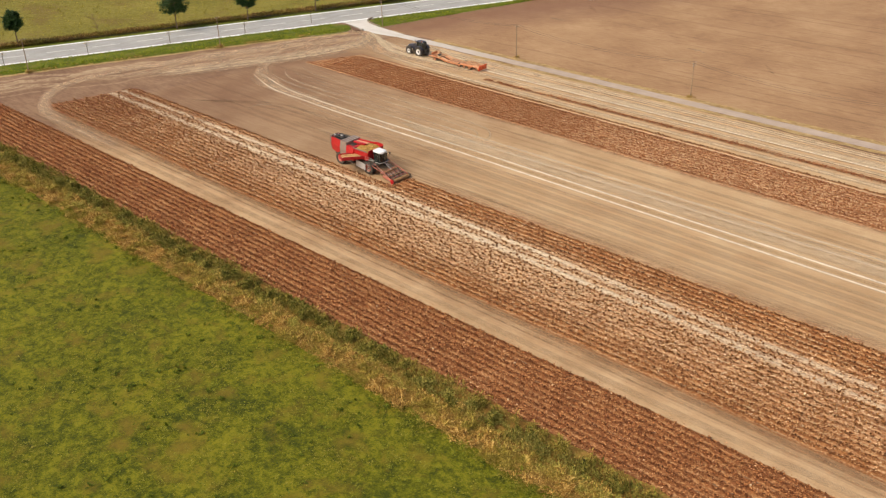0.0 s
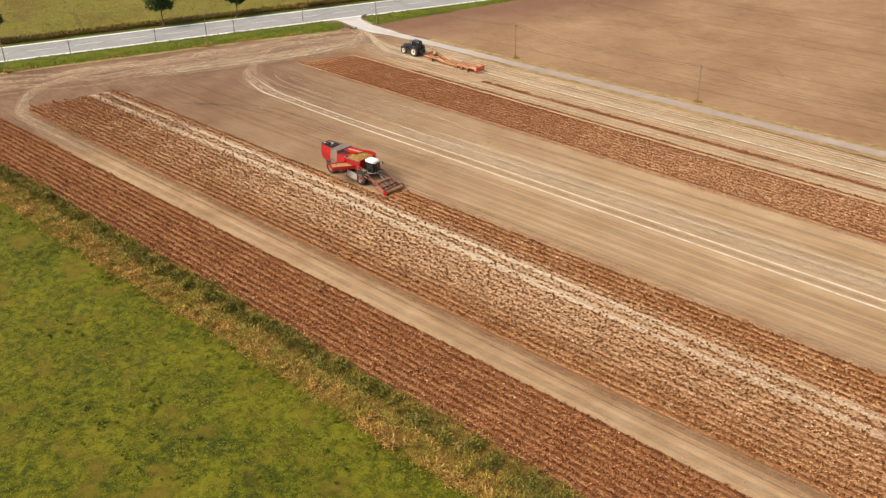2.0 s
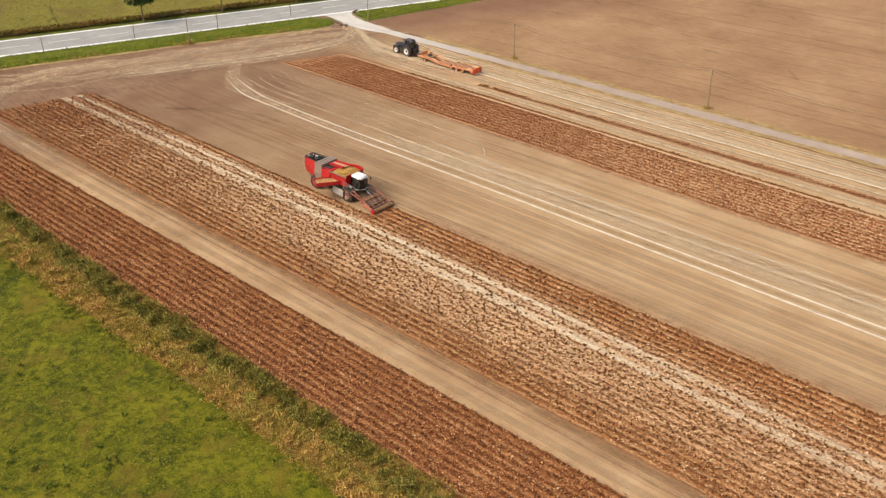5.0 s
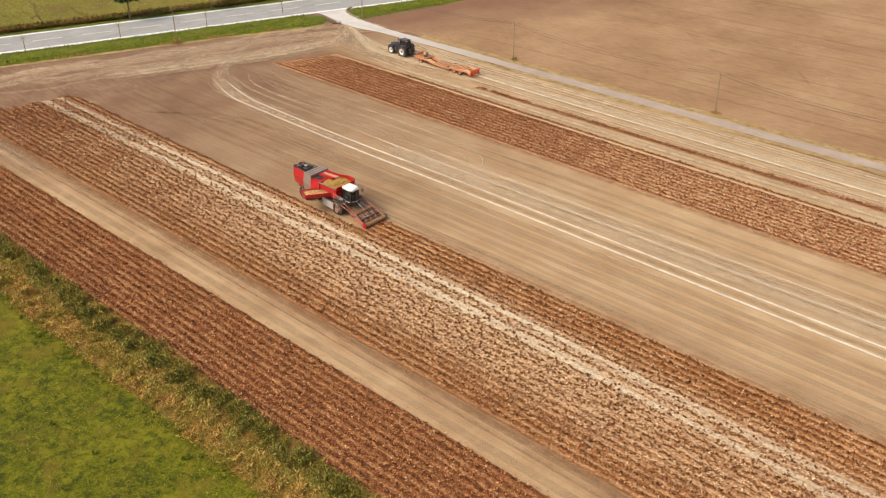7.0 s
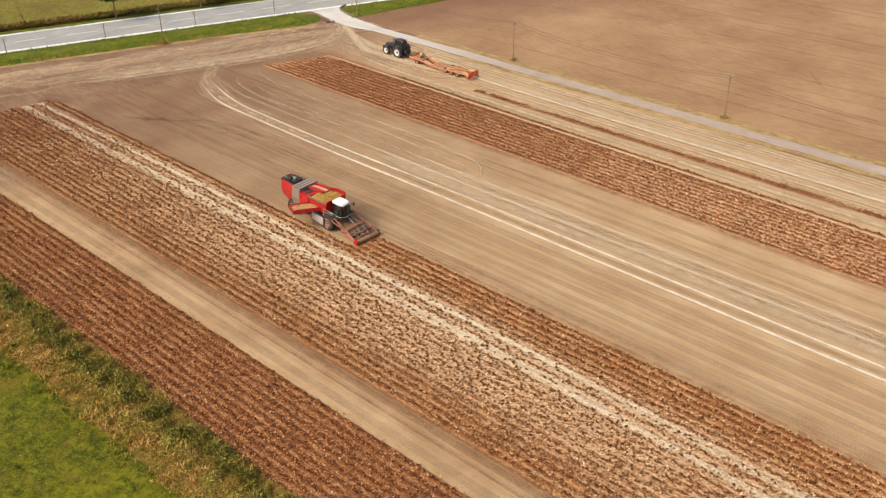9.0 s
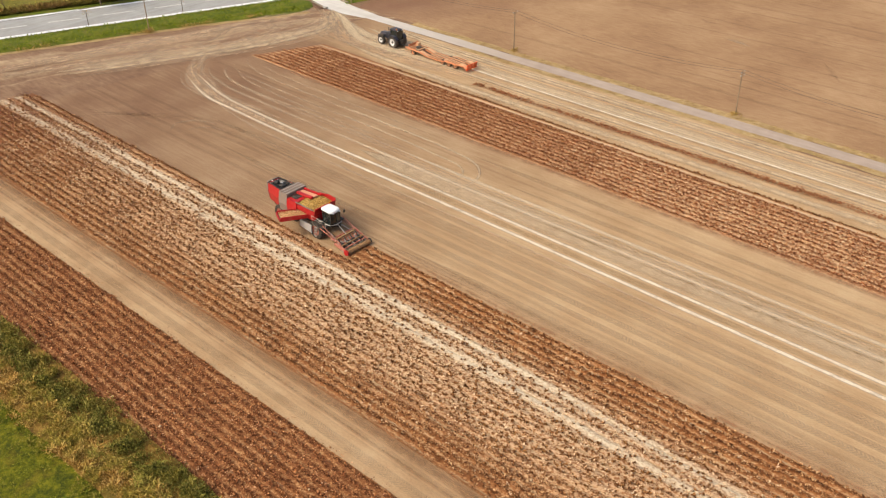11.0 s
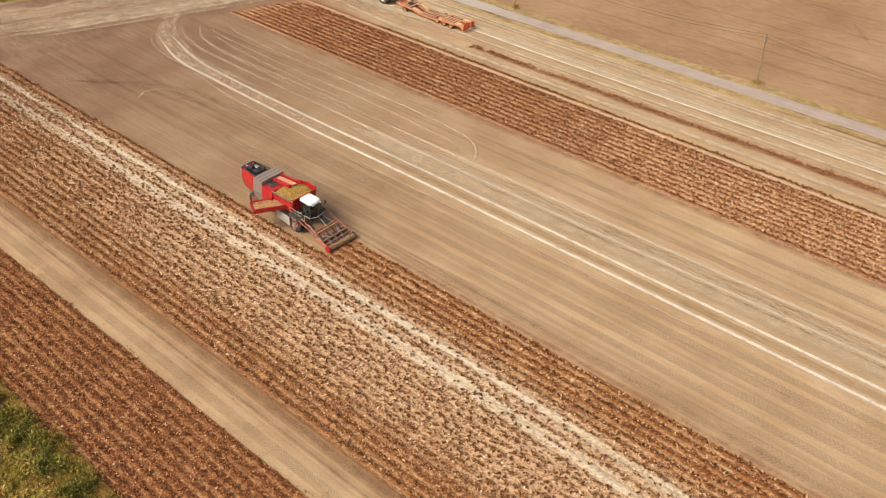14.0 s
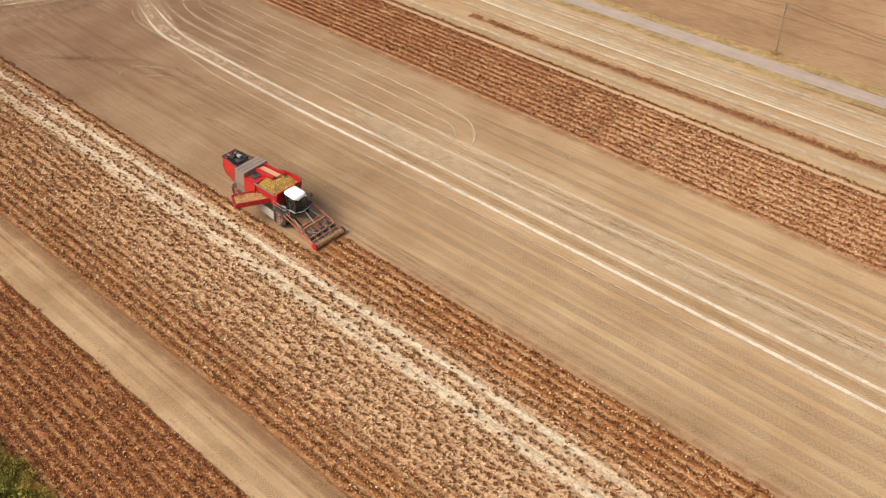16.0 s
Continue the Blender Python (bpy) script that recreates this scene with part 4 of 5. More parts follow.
for k in range(5):
    track("turning_track", [(-64.0 + 1.9 * k, 29.6), (-59.4 + 1.9 * k, 27.2 - 0.2 * k), (-55.6 + 2.4 * k, 23.6), (-54.0 + 3.2 * k, 20.6 + 0.3 * k), (-47 + 4.5 * k, 19.4 + 0.5 * k)], 1.1, dust_wide, "arc of pale dust between road mouth and field")
track("turning_track", [(-58, 27.4), (-52, 24.2), (-44, 22.2), (-34, 21.6), (-22, 21.8)], 4.2, dust_wide, "broad pale dust beside the parked tractor")
for k in range(2):
    track("turning_track", [(-60.0, 30.2), (-56.5 + k, 28.6), (-51 + k, 26.4 - k), (-44, 25.2 - 2.2 * k), (-34, 27.2 - 4 * k), (-22, 27.2 - 3 * k)], 2.4, dust_pale, "pale dust beside the parked tractor")
for k in range(3):
    track("turning_track", [(-18, -10.5 - 1.6 * k), (-30, -11.0 - 1.5 * k), (-40 - k, -13.0 - 1.2 * k), (-48 - k, -18.5 - 0.6 * k), (-53 - 1.2 * k, -24 + k)], 1.1, dust_dark, "faint curved wheel marks in brown soil")
# scuffs on the bare field beyond the farm road
for k in range(26):
    x, y, a = rng.uniform(-50, 100), rng.uniform(42, 120), radians(-14) + rng.normal(0, 0.35)
    ln = rng.uniform(1.2, 4.0)
    track("soil_scuff", [(x - ln * math.cos(a), y - ln * math.sin(a)), (x, y + rng.normal(0, 0.4)), (x + ln * math.cos(a), y + ln * math.sin(a))], rng.uniform(0.8, 1.8), dust_dark if k % 3 else dust_line, "short scuff in bare brown soil", 6)
for k in range(14):
    y, x0 = 39 + 4.6 * k + rng.uniform(-1.5, 1.5), rng.uniform(-45, 10)
    track("wheel_track", [(x0 + d, y + 0.03 * d + rng.normal(0, 0.25)) for d in (0, 30, 60, 90, 120)], rng.uniform(0.5, 1.3), dust_dark, "faint long streak in bare brown soil", 8)
# the sandy way's own wheel marks
for y, w, m in ((-39.3, 1.1, dust_brown), (-39.75, 1.3, dust_brown), (-39.8, 0.8, tread_fine), (-40.85, 0.45, dust_brown), (-41.25, 0.3, dust_dark), (-42.35, 1.0, tread_fine), (-40.6, 0.5, tread_fine)):
    track("wheel_track", straight(y, -66, X_END, 0.1), w, m, "wheel mark on the sandy way", 24)

# ---- grass and weeds ----
p = scatter(-60, 100, -92, -58.2, 12.0)
p = p[rng.uniform(0, 1, len(p)) < np.clip(0.45 + 1.6 * fbm(p[:, 0], p[:, 1], 0.18, 1.0), 0.06, 1)]
p[:, 2] = 0.12
tagged(tufts("meadow_grass", p, 0.16 * rng.uniform(0.4, 1.7, len(p)), 4, 0.86, grass, slim=0.26), "tufts of green meadow grass", "grass", kind="stuff")
p = scatter(-60, 100, -92, -58.6, 0.45)
p = p[fbm(p[:, 0], p[:, 1], 0.1, 5.0) > 0.05]
p[:, 2] = 0.1
tagged(tufts("meadow_herbs", p, 0.22 * rng.uniform(0.5, 1.8, len(p)), 12, 0.6, dark_herb, slim=0.4), "dark green broad-leaved herbs in the meadow", "grass", kind="stuff")


def wander(x, k):
    """How far the borders of the ditch's plants stray."""
    return 0.3 * np.sin(x * 0.13 + k) + 0.22 * np.sin(x * 0.41 + 2 * k) + 0.18 * np.sin(x * 1.1 + 3 * k)


def belt_of_plants(name, lo, hi, density, size, leaves, flat, material, label, category, slim, rise, bare=0.0, seed=2.0, fray=0.3):
    q = scatter(-95, X_END, lo - 0.8, hi + 0.8, density)
    q[:, 2] = 0.12
    rag = fray * rng.normal(0, 1, len(q)) + wander(q[:, 0], seed)
    keep = (q[:, 1] + rag > lo) & (q[:, 1] + rag < hi) & (fbm(q[:, 0], q[:, 1], 0.3, seed) > bare - 0.35)
    q = q[keep]
    q[:, 1] -= 0.035 * np.clip(q[:, 0] - 38, 0, 60)
    lump = np.clip(1.0 + 1.3 * fbm(q[:, 0], q[:, 1], 0.7, seed + 1), 0.5, 1.8)
    return tagged(tufts(name, q, size * lump * rng.uniform(0.6, 1.4, len(q)), leaves, flat, material, slim=slim, rise=rise), label, category, kind="stuff")


belt_of_plants("ditch_weeds", -55.0, -53.4, 80, 0.17, 8, 0.5, weeds_dark, "dark green weeds growing in the ditch", "weeds", 0.3, 2.6, bare=0.0)
belt_of_plants("ditch_reeds", -54.2, -52.8, 60, 0.16, 8, 0.45, weeds, "tall yellowish green weeds along the potato rows", "weeds", 0.26, 2.8, bare=0.15, seed=4.0)
belt_of_plants("ditch_grass", -56.2, -54.8, 60, 0.22, 7, 0.6, yellow_grass, "yellowish green grass on the ditch's bank", "grass", 0.2, 0.9, bare=0.05, seed=6.0)
belt_of_plants("dry_grass", -58.3, -55.4, 90, 0.22, 7, 0.6, dry_grass, "dry orange grass beside the ditch", "grass", 0.2, 0.8, bare=-0.3, seed=3.0, fray=0.3)
belt_of_plants("meadow_edge_grass", -59.4, -58.0, 22, 0.2, 6, 0.7, grass, "green grass growing into the dry strip", "grass", 0.25, 0.3, bare=0.2, seed=8.0, fray=0.6)


def road_scatter(s0, s1, n0, n1, density):
    n = int(round(abs((s1 - s0) * (n1 - n0)) * density))
    s, k = rng.uniform(s0, s1, n), rng.uniform(n0, n1, n)
    return np.stack([ROAD_AT[0] + s * ROAD_U[0] + k * ROAD_N[0], ROAD_AT[1] + s * ROAD_U[1] + k * ROAD_N[1], np.full(n, 0.2)], 1)


tagged(tufts("verge_grass", np.concatenate([road_scatter(-25, 68, -6.4, -0.4, 6), road_scatter(60, 69.5, -7.6, -6.2, 5), road_scatter(78, 125, -2.4, -0.4, 6), road_scatter(77.5, 96, -5.5, -2.4, 6)]), 0.3, 4, 0.45, verge_grass), "short green grass on the road verges", "grass", kind="stuff")
p = road_scatter(-25, 62, -7.8, -6.5, 9)
p = p[fbm(p[:, 0], p[:, 1], 0.12, 4.0) > -0.08]
tagged(tufts("straw_grass", p, 0.32, 6, 0.45, straw, slim=0.2), "straw coloured grass at the verge's foot", "grass", kind="stuff")
for x, y in ((-104.0, -66.0), (-89.06, -31.8), (-74.5, 2.3), (-22.8, 35.2), (14.9, 36.2), (52.7, 37.0), (90.5, 37.8)):
    p = np.stack([x + rng.normal(0, 0.35, 40), y + rng.normal(0, 0.35, 40), np.full(40, 0.1)], 1)
    tagged(tufts("tall_grass", p, 0.55 * rng.uniform(0.5, 1.3, 40) * (1.0 if y < 10 else 0.6), 7, 0.35, straw, slim=0.16), "tall dry grass round the foot of a pole", "grass", kind="stuff")
tagged(tufts("roadside_reeds", road_scatter(-25, 125, 12.8, 15.4, 22), 0.62 * rng.uniform(0.4, 1.3, int(round(150 * (15.4 - 12.8) * 22))), 6, 0.55, reed, slim=0.22), "brown dry reeds along the far roadside ditch", "reeds", kind="stuff")
p = road_scatter(-30, 130, 15.5, 75, 1.6)
tagged(tufts("pasture_grass", p, 0.3 * rng.uniform(0.5, 1.5, len(p)), 4, 0.7, far_grass, slim=0.35), "yellowish tall grass of the pasture", "grass", kind="stuff")
p = np.concatenate([scatter(-44, X_END, 33.5, 34.9, 2.5), scatter(-30, X_END, 29.9, 31.0, 2)])
p[:, 1] += FARM_SLOPE * (p[:, 0] + 50)
tagged(tufts("straw_grass", p, 0.2, 6, 0.6, straw, slim=0.22), "straw coloured grass beside the farm road", "grass", kind="stuff")


# ---- wheels and small metalwork ----
def lathe(profile, seg=28):
    """Turned round the y axis; profile in radius, y."""
    rings = []
    for k in range(seg):
        a = 2 * math.pi * k / seg
        rings.append([(r * math.cos(a), y, r * math.sin(a)) for r, y in profile])
    bm = bmesh.new()
    vs = [[bm.verts.new(q) for q in r] for r in rings]
    n = len(profile)
    for k in range(seg):
        r, s = vs[k], vs[(k + 1) % seg]
        for i in range(n):
            bm.faces.new((r[i], r[(i + 1) % n], s[(i + 1) % n], s[i]))
    bmesh.ops.recalc_face_normals(bm, faces=bm.faces[:])
    return bm


def add_wheel(parent, x, y, r, w, rim_mat, lugs=0, label="rubber tyre on a round rim"):
    hub = part("wheel", lathe([(0.02, -w * 0.3), (r * 0.2, -w * 0.3), (r * 0.2, w * 0.3), (0.02, w * 0.3)], 16), black_steel, parent, label)
    hub.location = (x, y, r)
    h = w / 2
    tyre = lathe([(r * 0.56, -h * 0.8), (r * 0.72, -h), (r * 0.92, -h * 0.96), (r, -h * 0.7), (r * 1.0, h * 0.7), (r * 0.92, h * 0.96), (r * 0.72, h), (r * 0.56, h * 0.8)], 32)
    for k in range(lugs):
        a = 2 * math.pi * k / lugs
        for sgn in (-1, 1):
            m = Matrix.Rotation(-a - (0.5 * math.pi / lugs if sgn > 0 else 0), 4, "Y") @ Matrix.Translation((r * 1.0, sgn * h * 0.45, 0)) @ Matrix.Rotation(sgn * radians(38), 4, "X")
            box(r * 0.07, h * 1.0, r * 0.09, 0, 0, -r * 0.045, m=m, bm=tyre)
    part("tyre", tyre, rubber, hub)
    part("rim", lathe([(0.03, -h * 0.35), (r * 0.34, -h * 0.4), (r * 0.5, -h * 0.82), (r * 0.585, -h * 0.86), (r * 0.585, h * 0.86), (r * 0.5, h * 0.82), (r * 0.34, h * 0.4), (0.03, h * 0.35)], 24), rim_mat, hub)
    return hub


def rail(points, r=0.022):
    bm = bmesh.new()
    for a, b in zip(points, points[1:]):
        rod(a, b, r, 6, bm)
    return bm


# ---- the potato harvester ----
def potato_harvester(m):
    h = thing("potato_harvester", m, "red self-propelled potato harvester with a full hopper, dusty", "harvester")
    part("chassis", box(8.6, 1.1, 0.45, -1.6, 0, 0.95, 0.05), black_steel, h)
    for x, r, w in ((2.1, 0.98, 0.8), (-3.9, 0.9, 0.75)):
        for y in (-1.12, 1.12):
            add_wheel(h, x, y, r, w, dark_red, 18)
    # rear body: tapered red hood, closed on top; a black plate paints the open engine bay's shade
    prof = [(-0.82, 0.0), (-1.0, 1.2), (-0.86, 2.25), (0.66, 2.25), (0.86, 1.2), (0.7, 0.0)]
    rings = [[(x, y * k, 1.3 + dz + z * zs) for y, z in prof] for x, k, dz, zs in ((-6.5, 0.86, 0.55, 0.80), (-6.3, 0.98, 0.3, 0.91), (-5.0, 1.16, 0.1, 1.0), (-3.62, 1.36, 0.0, 1.04))]
    body = part("rear_body", loft(rings), red_paint, h, "glossy red side panels")
    part("rear_grille", loft([[(x, y * k, 1.3 + dz + z * zs) for y, z in prof] for x, k, dz, zs in ((-6.62, 0.84, 0.6, 0.78), (-6.2, 1.02, 0.3, 0.925))]), grey_band, body, "grey brown rear cowl")
    part("bay_frame", rail([(-6.25, -0.8, 3.72), (-3.75, -1.12, 3.74), (-3.75, 0.9, 3.74), (-6.25, 0.66, 3.72), (-6.25, -0.8, 3.72)], 0.05), black_steel, body)
    # thin black sheet on the hood: the bay's dark depth put into colour
    part("bay_shade_plate", prism([(-6.35, 3.62), (-3.7, 3.69), (-3.7, 3.71), (-6.35, 3.64)], -0.92, 0.74), bay_shade_black, body, "black plate standing for the shade inside the engine bay")
    eng = part("engine", box(0.7, 0.5, 0.2, -4.4, -0.3, 3.66, 0.06), black_steel, body, "dark engine block")
    part("exhaust", rod((-5.6, 0.3, 3.7), (-4.2, 0.42, 3.76), 0.13, 12), black_steel, eng)
    part("air_filter", rod((-5.7, -0.35, 3.74), (-5.1, -0.3, 3.78), 0.2, 14), black_steel, eng)
    part("fan", lathe([(0.05, -0.04), (0.2, -0.05), (0.22, 0.05), (0.05, 0.04)], 16), light_grey, eng).matrix_local = pose(-5.0, 0.18, 3.82, 80, 0, 20)
    for k in range(4):
        part("hose", rod((-5.9 + 0.45 * k, -0.6, 3.72), (-5.4 + 0.4 * k, 0.5 - 0.15 * k, 3.8), 0.035, 6), engine_grey if k % 2 else black_steel, eng)
    g = random.Random(11)
    for k in range(7):
        x, y = g.uniform(-6.0, -4.0), g.uniform(-0.7, 0.55)
        part("pipe", rod((x, y, 3.74), (x + g.uniform(-0.5, 0.5), y + g.uniform(-0.3, 0.3), 3.84), 0.03, 6), light_grey if k % 3 else white_paint, eng)
    # the broad grey band over the body
    bp = [(-1.46, 1.35), (-1.62, 2.5), (-1.42, 3.78), (1.3, 3.8), (1.5, 2.5), (1.38, 1.35)]
    part("ring_elevator_cover", loft([[(x, y, z) for y, z in bp] for x in (-3.66, -2.3)]), grey_band, h, "broad grey brown cover band over the body")
    for k in range(3):
        part("cover_rib", box(0.05, 2.75, 0.04, -3.45 + 0.5 * k, -0.06, 3.79, 0.01), light_grey, h)
    fp = [(-1.5, 1.3), (-1.62, 2.4), (-1.46, 3.35), (1.42, 3.4), (1.52, 2.4), (1.4, 1.3)]
    part("side_body", loft([[(x, y, z) for y, z in fp] for x in (-2.3, -0.75)]), red_paint, h, "glossy red side panels")
    # flat black plate on the closed top paints the shade of an opening
    part("gap_shade_plate", box(0.9, 2.2, 0.05, -1.75, 0.1, 3.36, 0.01), black_steel, h, "black plate standing for the shade of an opening behind the hopper")
    part("sorting_belt", prism([(-2.2, 3.46), (0.4, 3.7), (0.4, 3.82), (-2.2, 3.58)], 0.25, 0.75, 0.02), pale_belt, h, "pale salmon belt above the hopper")
    part("sorting_beam", prism([(-2.2, 3.44), (0.3, 3.6), (0.3, 3.86), (-2.2, 3.7)], -0.18, 0.14, 0.02), red_paint, h)
    part("sorting_beam", prism([(-2.2, 3.5), (0.7, 3.72), (0.7, 3.98), (-2.2, 3.76)], 0.9, 1.02, 0.02), red_paint, h)
    # hopper: four sloping walls round the heap
    hop = part("hopper", box(3.0, 2.7, 0.9, 0.65, 0.1, 1.9, 0.05), red_paint, h, "red hopper full of potatoes")
    part("hopper_wall", prism([(-0.85, 2.6), (2.1, 2.6), (2.3, 3.5), (-0.85, 3.45)], 1.45, 1.56, 0.03), red_paint, hop)
    part("hopper_wall", prism([(1.95, 2.6), (2.05, 2.6), (2.36, 3.62), (2.24, 3.62)], -1.4, 1.56, 0.03), red_paint, hop)
    part("hopper_wall", prism([(-0.85, 2.6), (-0.75, 2.6), (-0.75, 3.3), (-0.85, 3.3)], -1.4, 1.5, 0.03), red_paint, hop)
    part("hopper_wall", prism([(-0.85, 2.6), (2.1, 2.6), (2.05, 3.2), (-0.85, 3.2)], -1.42, -1.3, 0.03), red_paint, hop)
    part("hopper_edge", rod((-0.95, -1.4, 3.34), (1.95, -1.4, 3.36), 0.07, 8), grey_band, hop, "grey edge bar")
    part("hopper_wing", prism([(-0.5, 3.3), (2.3, 3.5), (2.35, 3.85), (1.3, 3.9), (-0.3, 3.6)], 1.46, 1.56, 0.03), red_paint, hop)
    part("belt_floor", box(2.75, 2.7, 0.06, 0.62, 0.06, 3.08), belt, hop)

    def heap(g):
        x, y = g.uniform(-0.72, 2.1), g.uniform(-1.3, 1.42)
        return np.array([x, y, 3.16 + 0.4 * max(0, 1 - ((x - 0.8) / 1.9) ** 2 - ((y - 0.2) / 1.9) ** 2) + g.uniform(-0.03, 0.05)])

    V, F = lumps(3400, heap, 0.045, 3)
    tagged(mesh_object("potato_heap", V, F, tuber, hop, smooth=True), "heap of yellow brown potatoes", kind="stuff")
    # discharge conveyor swung out to the side
    ux, uy = -0.42, -0.907
    turn = math.degrees(math.atan2(uy, ux))
    con = part("discharge_conveyor", box(3.3, 1.5, 0.16, 1.65, 0, 0, 0.03), dark_red, h, "red side conveyor carrying potatoes")
    con.matrix_local = pose(0.35, -0.75, 2.0, 0, -5, turn)
    for y, hgt in ((-0.8, 0.5), (0.8, 0.5)):
        part("conveyor_wall", prism([(0.0, 0.05), (3.35, 0.0), (3.45, 0.36), (3.2, hgt), (0.0, hgt)], y - 0.05, y + 0.05, 0.02), red_paint, con)
    part("conveyor_lip", box(0.14, 1.6, 0.3, 3.4, 0, 0.02, 0.03), red_paint, con)
    part("conveyor_belt", box(3.2, 1.42, 0.05, 1.7, 0, 0.17), belt, con)
    for k in range(9):
        part("belt_slat", box(0.05, 1.4, 0.05, 0.3 + 0.35 * k, 0, 0.215), soiled, con)
    V, F = lumps(1700, lambda g: np.array([g.uniform(0.1, 3.2), float(np.clip(g.normal(0, 0.42), -0.72, 0.72)), 0.25 + g.uniform(0, 0.14)]), 0.04, 5)
    tagged(mesh_object("potato_heap", V, F, washed, con, smooth=True), "potatoes lying on the belt", kind="stuff")
    for x in (0.6, 2.6):
        part("conveyor_arm", rod((x, -0.7, 0.0), (x * 0.5, -0.5, -0.8), 0.06, 8), black_steel, con)
    # skirts, tank, platform
    part("side_skirt", prism([(-0.2, 0.85), (1.75, 0.62), (1.8, 1.55), (-0.1, 1.75)], -1.72, -1.6, 0.03), light_grey, h, "light grey side panel")
    part("side_skirt", prism([(-0.2, 0.85), (1.75, 0.62), (1.8, 1.55), (-0.1, 1.75)], 1.55, 1.67, 0.03), light_grey, h, "light grey side panel")
    part("fuel_tank", box(1.3, 0.6, 0.7, -1.6, -1.2, 0.85, 0.1), black_steel, h)
    plat = part("platform", box(2.2, 3.0, 0.08, 2.5, 0, 1.72, 0.02), black_steel, h, "dark checker plate platform")
    part("handrail", rail([(1.75, -1.5, 1.8), (1.75, -1.5, 2.75), (3.0, -1.5, 2.65), (3.6, -1.25, 2.4), (3.6, -1.25, 1.75)]), steel, plat)
    part("handrail", rail([(1.75, -1.5, 2.3), (3.3, -1.4, 2.25)]), steel, plat)
    part("ladder", rail([(2.2, -1.58, 1.75), (2.2, -1.75, 0.5), (2.6, -1.75, 0.5), (2.6, -1.58, 1.75)]), steel, plat)
    for k in range(4):
        part("ladder_step", box(0.4, 0.16, 0.03, 2.4, -1.72 + 0.04 * k, 0.6 + 0.3 * k), steel, plat)
    part("battery_box", box(0.7, 0.5, 0.5, 2.05, -1.0, 1.8, 0.06), black_steel, plat)
    part("hose_bundle", rod((2.2, -1.2, 2.25), (2.7, -0.85, 2.05), 0.09, 8), light_grey, plat)
    # cab
    base = [(-0.62, -0.66), (0.68, -0.74), (0.86, 0.0), (0.68, 0.62), (-0.62, 0.58), (-0.68, 0.0)]
    cab = part("cab", loft([[(3.3 + x * 0.95, -0.04 + y, 1.76) for x, y in base], [(3.3 + x, -0.04 + y, 2.3) for x, y in base], [(3.3 + x * 1.02, -0.04 + y * 1.02, 3.42) for x, y in base]]), glass, h, "dark glazed driver's cab")
    rb = [(-0.86, -0.58), (-0.72, -0.74), (0.6, -0.8), (0.86, -0.62), (0.95, -0.1), (0.86, 0.46), (0.6, 0.62), (-0.72, 0.62), (-0.86, 0.46)]
    roof = part("roof", loft([[(3.32 + x * s, -0.06 + y * s, z) for x, y in rb] for s, z in ((0.93, 3.42), (1.0, 3.5), (1.0, 3.6), (0.93, 3.7), (0.75, 3.74))]), white_paint, cab, "white cab roof")
    for x, y in base:
        part("cab_pillar", rod((3.3 + x * 0.96, -0.04 + y * 1.0, 1.76), (3.3 + x * 1.03, -0.04 + y * 1.03, 3.44), 0.045, 6), black_steel, cab)
    part("cab_door_rail", rail([(3.0, -0.8, 1.9), (3.9, -0.84, 2.0), (4.25, -0.2, 2.0), (4.1, 0.7, 2.0)], 0.05), light_grey, cab, "pale bumper rail round the cab")
    for y in (-0.5, 0.35):
        part("work_lamp", box(0.1, 0.2, 0.12, 4.22, y, 3.4, 0.02), lamp_clear, cab)
    part("beacon", rod((2.62, 0.4, 3.7), (2.62, 0.4, 3.92), 0.07, 12), lamp_amber, cab)
    for y in (-1, 1):
        part("mirror", box(0.08, 0.2, 0.38, 4.0, y * 1.25 - 0.06, 2.8, 0.02), black_steel, cab)
        part("mirror_arm", rod((3.95, y * 0.72 - 0.06, 3.3), (4.0, y * 1.25 - 0.06, 3.15), 0.02, 6), black_steel, cab)
    # front lifting header
    head = part("header_frame", rail([(4.8, -1.55, 0.95), (4.8, 1.6, 1.0)], 0.09), dark_red, h, "dusty lifting header with rollers and discs")
    for y in (-1.55, 1.6):
        part("side_plate", prism([(5.2, 0.5), (6.3, 0.26), (7.0, 0.3), (6.9, 0.6), (6.0, 0.85), (5.3, 0.8)], y - 0.03, y + 0.03, 0.01), dark_red, head)
        part("lift_arm", rod((2.9, y * 0.92, 1.55), (5.6, y, 1.0), 0.05, 8), dark_red, head)
        part("lift_strut", rod((3.3, y * 0.9, 2.0), (6.3, y * 0.98, 0.85), 0.04, 8), dark_red, head)
        part("hydraulic_ram", rod((3.6, y * 0.6, 1.3), (5.0, y * 0.75, 0.95), 0.05, 8), steel, head)
        part("brace", rod((4.8, y, 0.95), (6.35, y * 0.3, 0.78), 0.035, 6), steel, head)
        part("support_post", rod((5.45, y * 0.9, 1.1), (5.6, y * 0.9, 0.35), 0.05, 6), dark_red, head)
    part("sieve_bed", prism([(2.9, 1.2), (4.7, 0.7), (4.7, 0.76), (2.9, 1.26)], -0.55, 0.55), belt, head, "soil covered sieving web")
    part("lifting_web", prism([(4.7, 0.62), (6.4, 0.2), (6.4, 0.26), (4.7, 0.69)], -1.45, 1.48), belt, head, "soil covered lifting web")
    for k in range(13):
        y = -1.4 + 0.235 * k
        part("coulter", prism([(5.5, 0.5), (6.2, 0.35), (6.45, 0.62), (5.6, 0.9)], y - 0.018, y + 0.018), dark_red if k % 2 else steel, head)
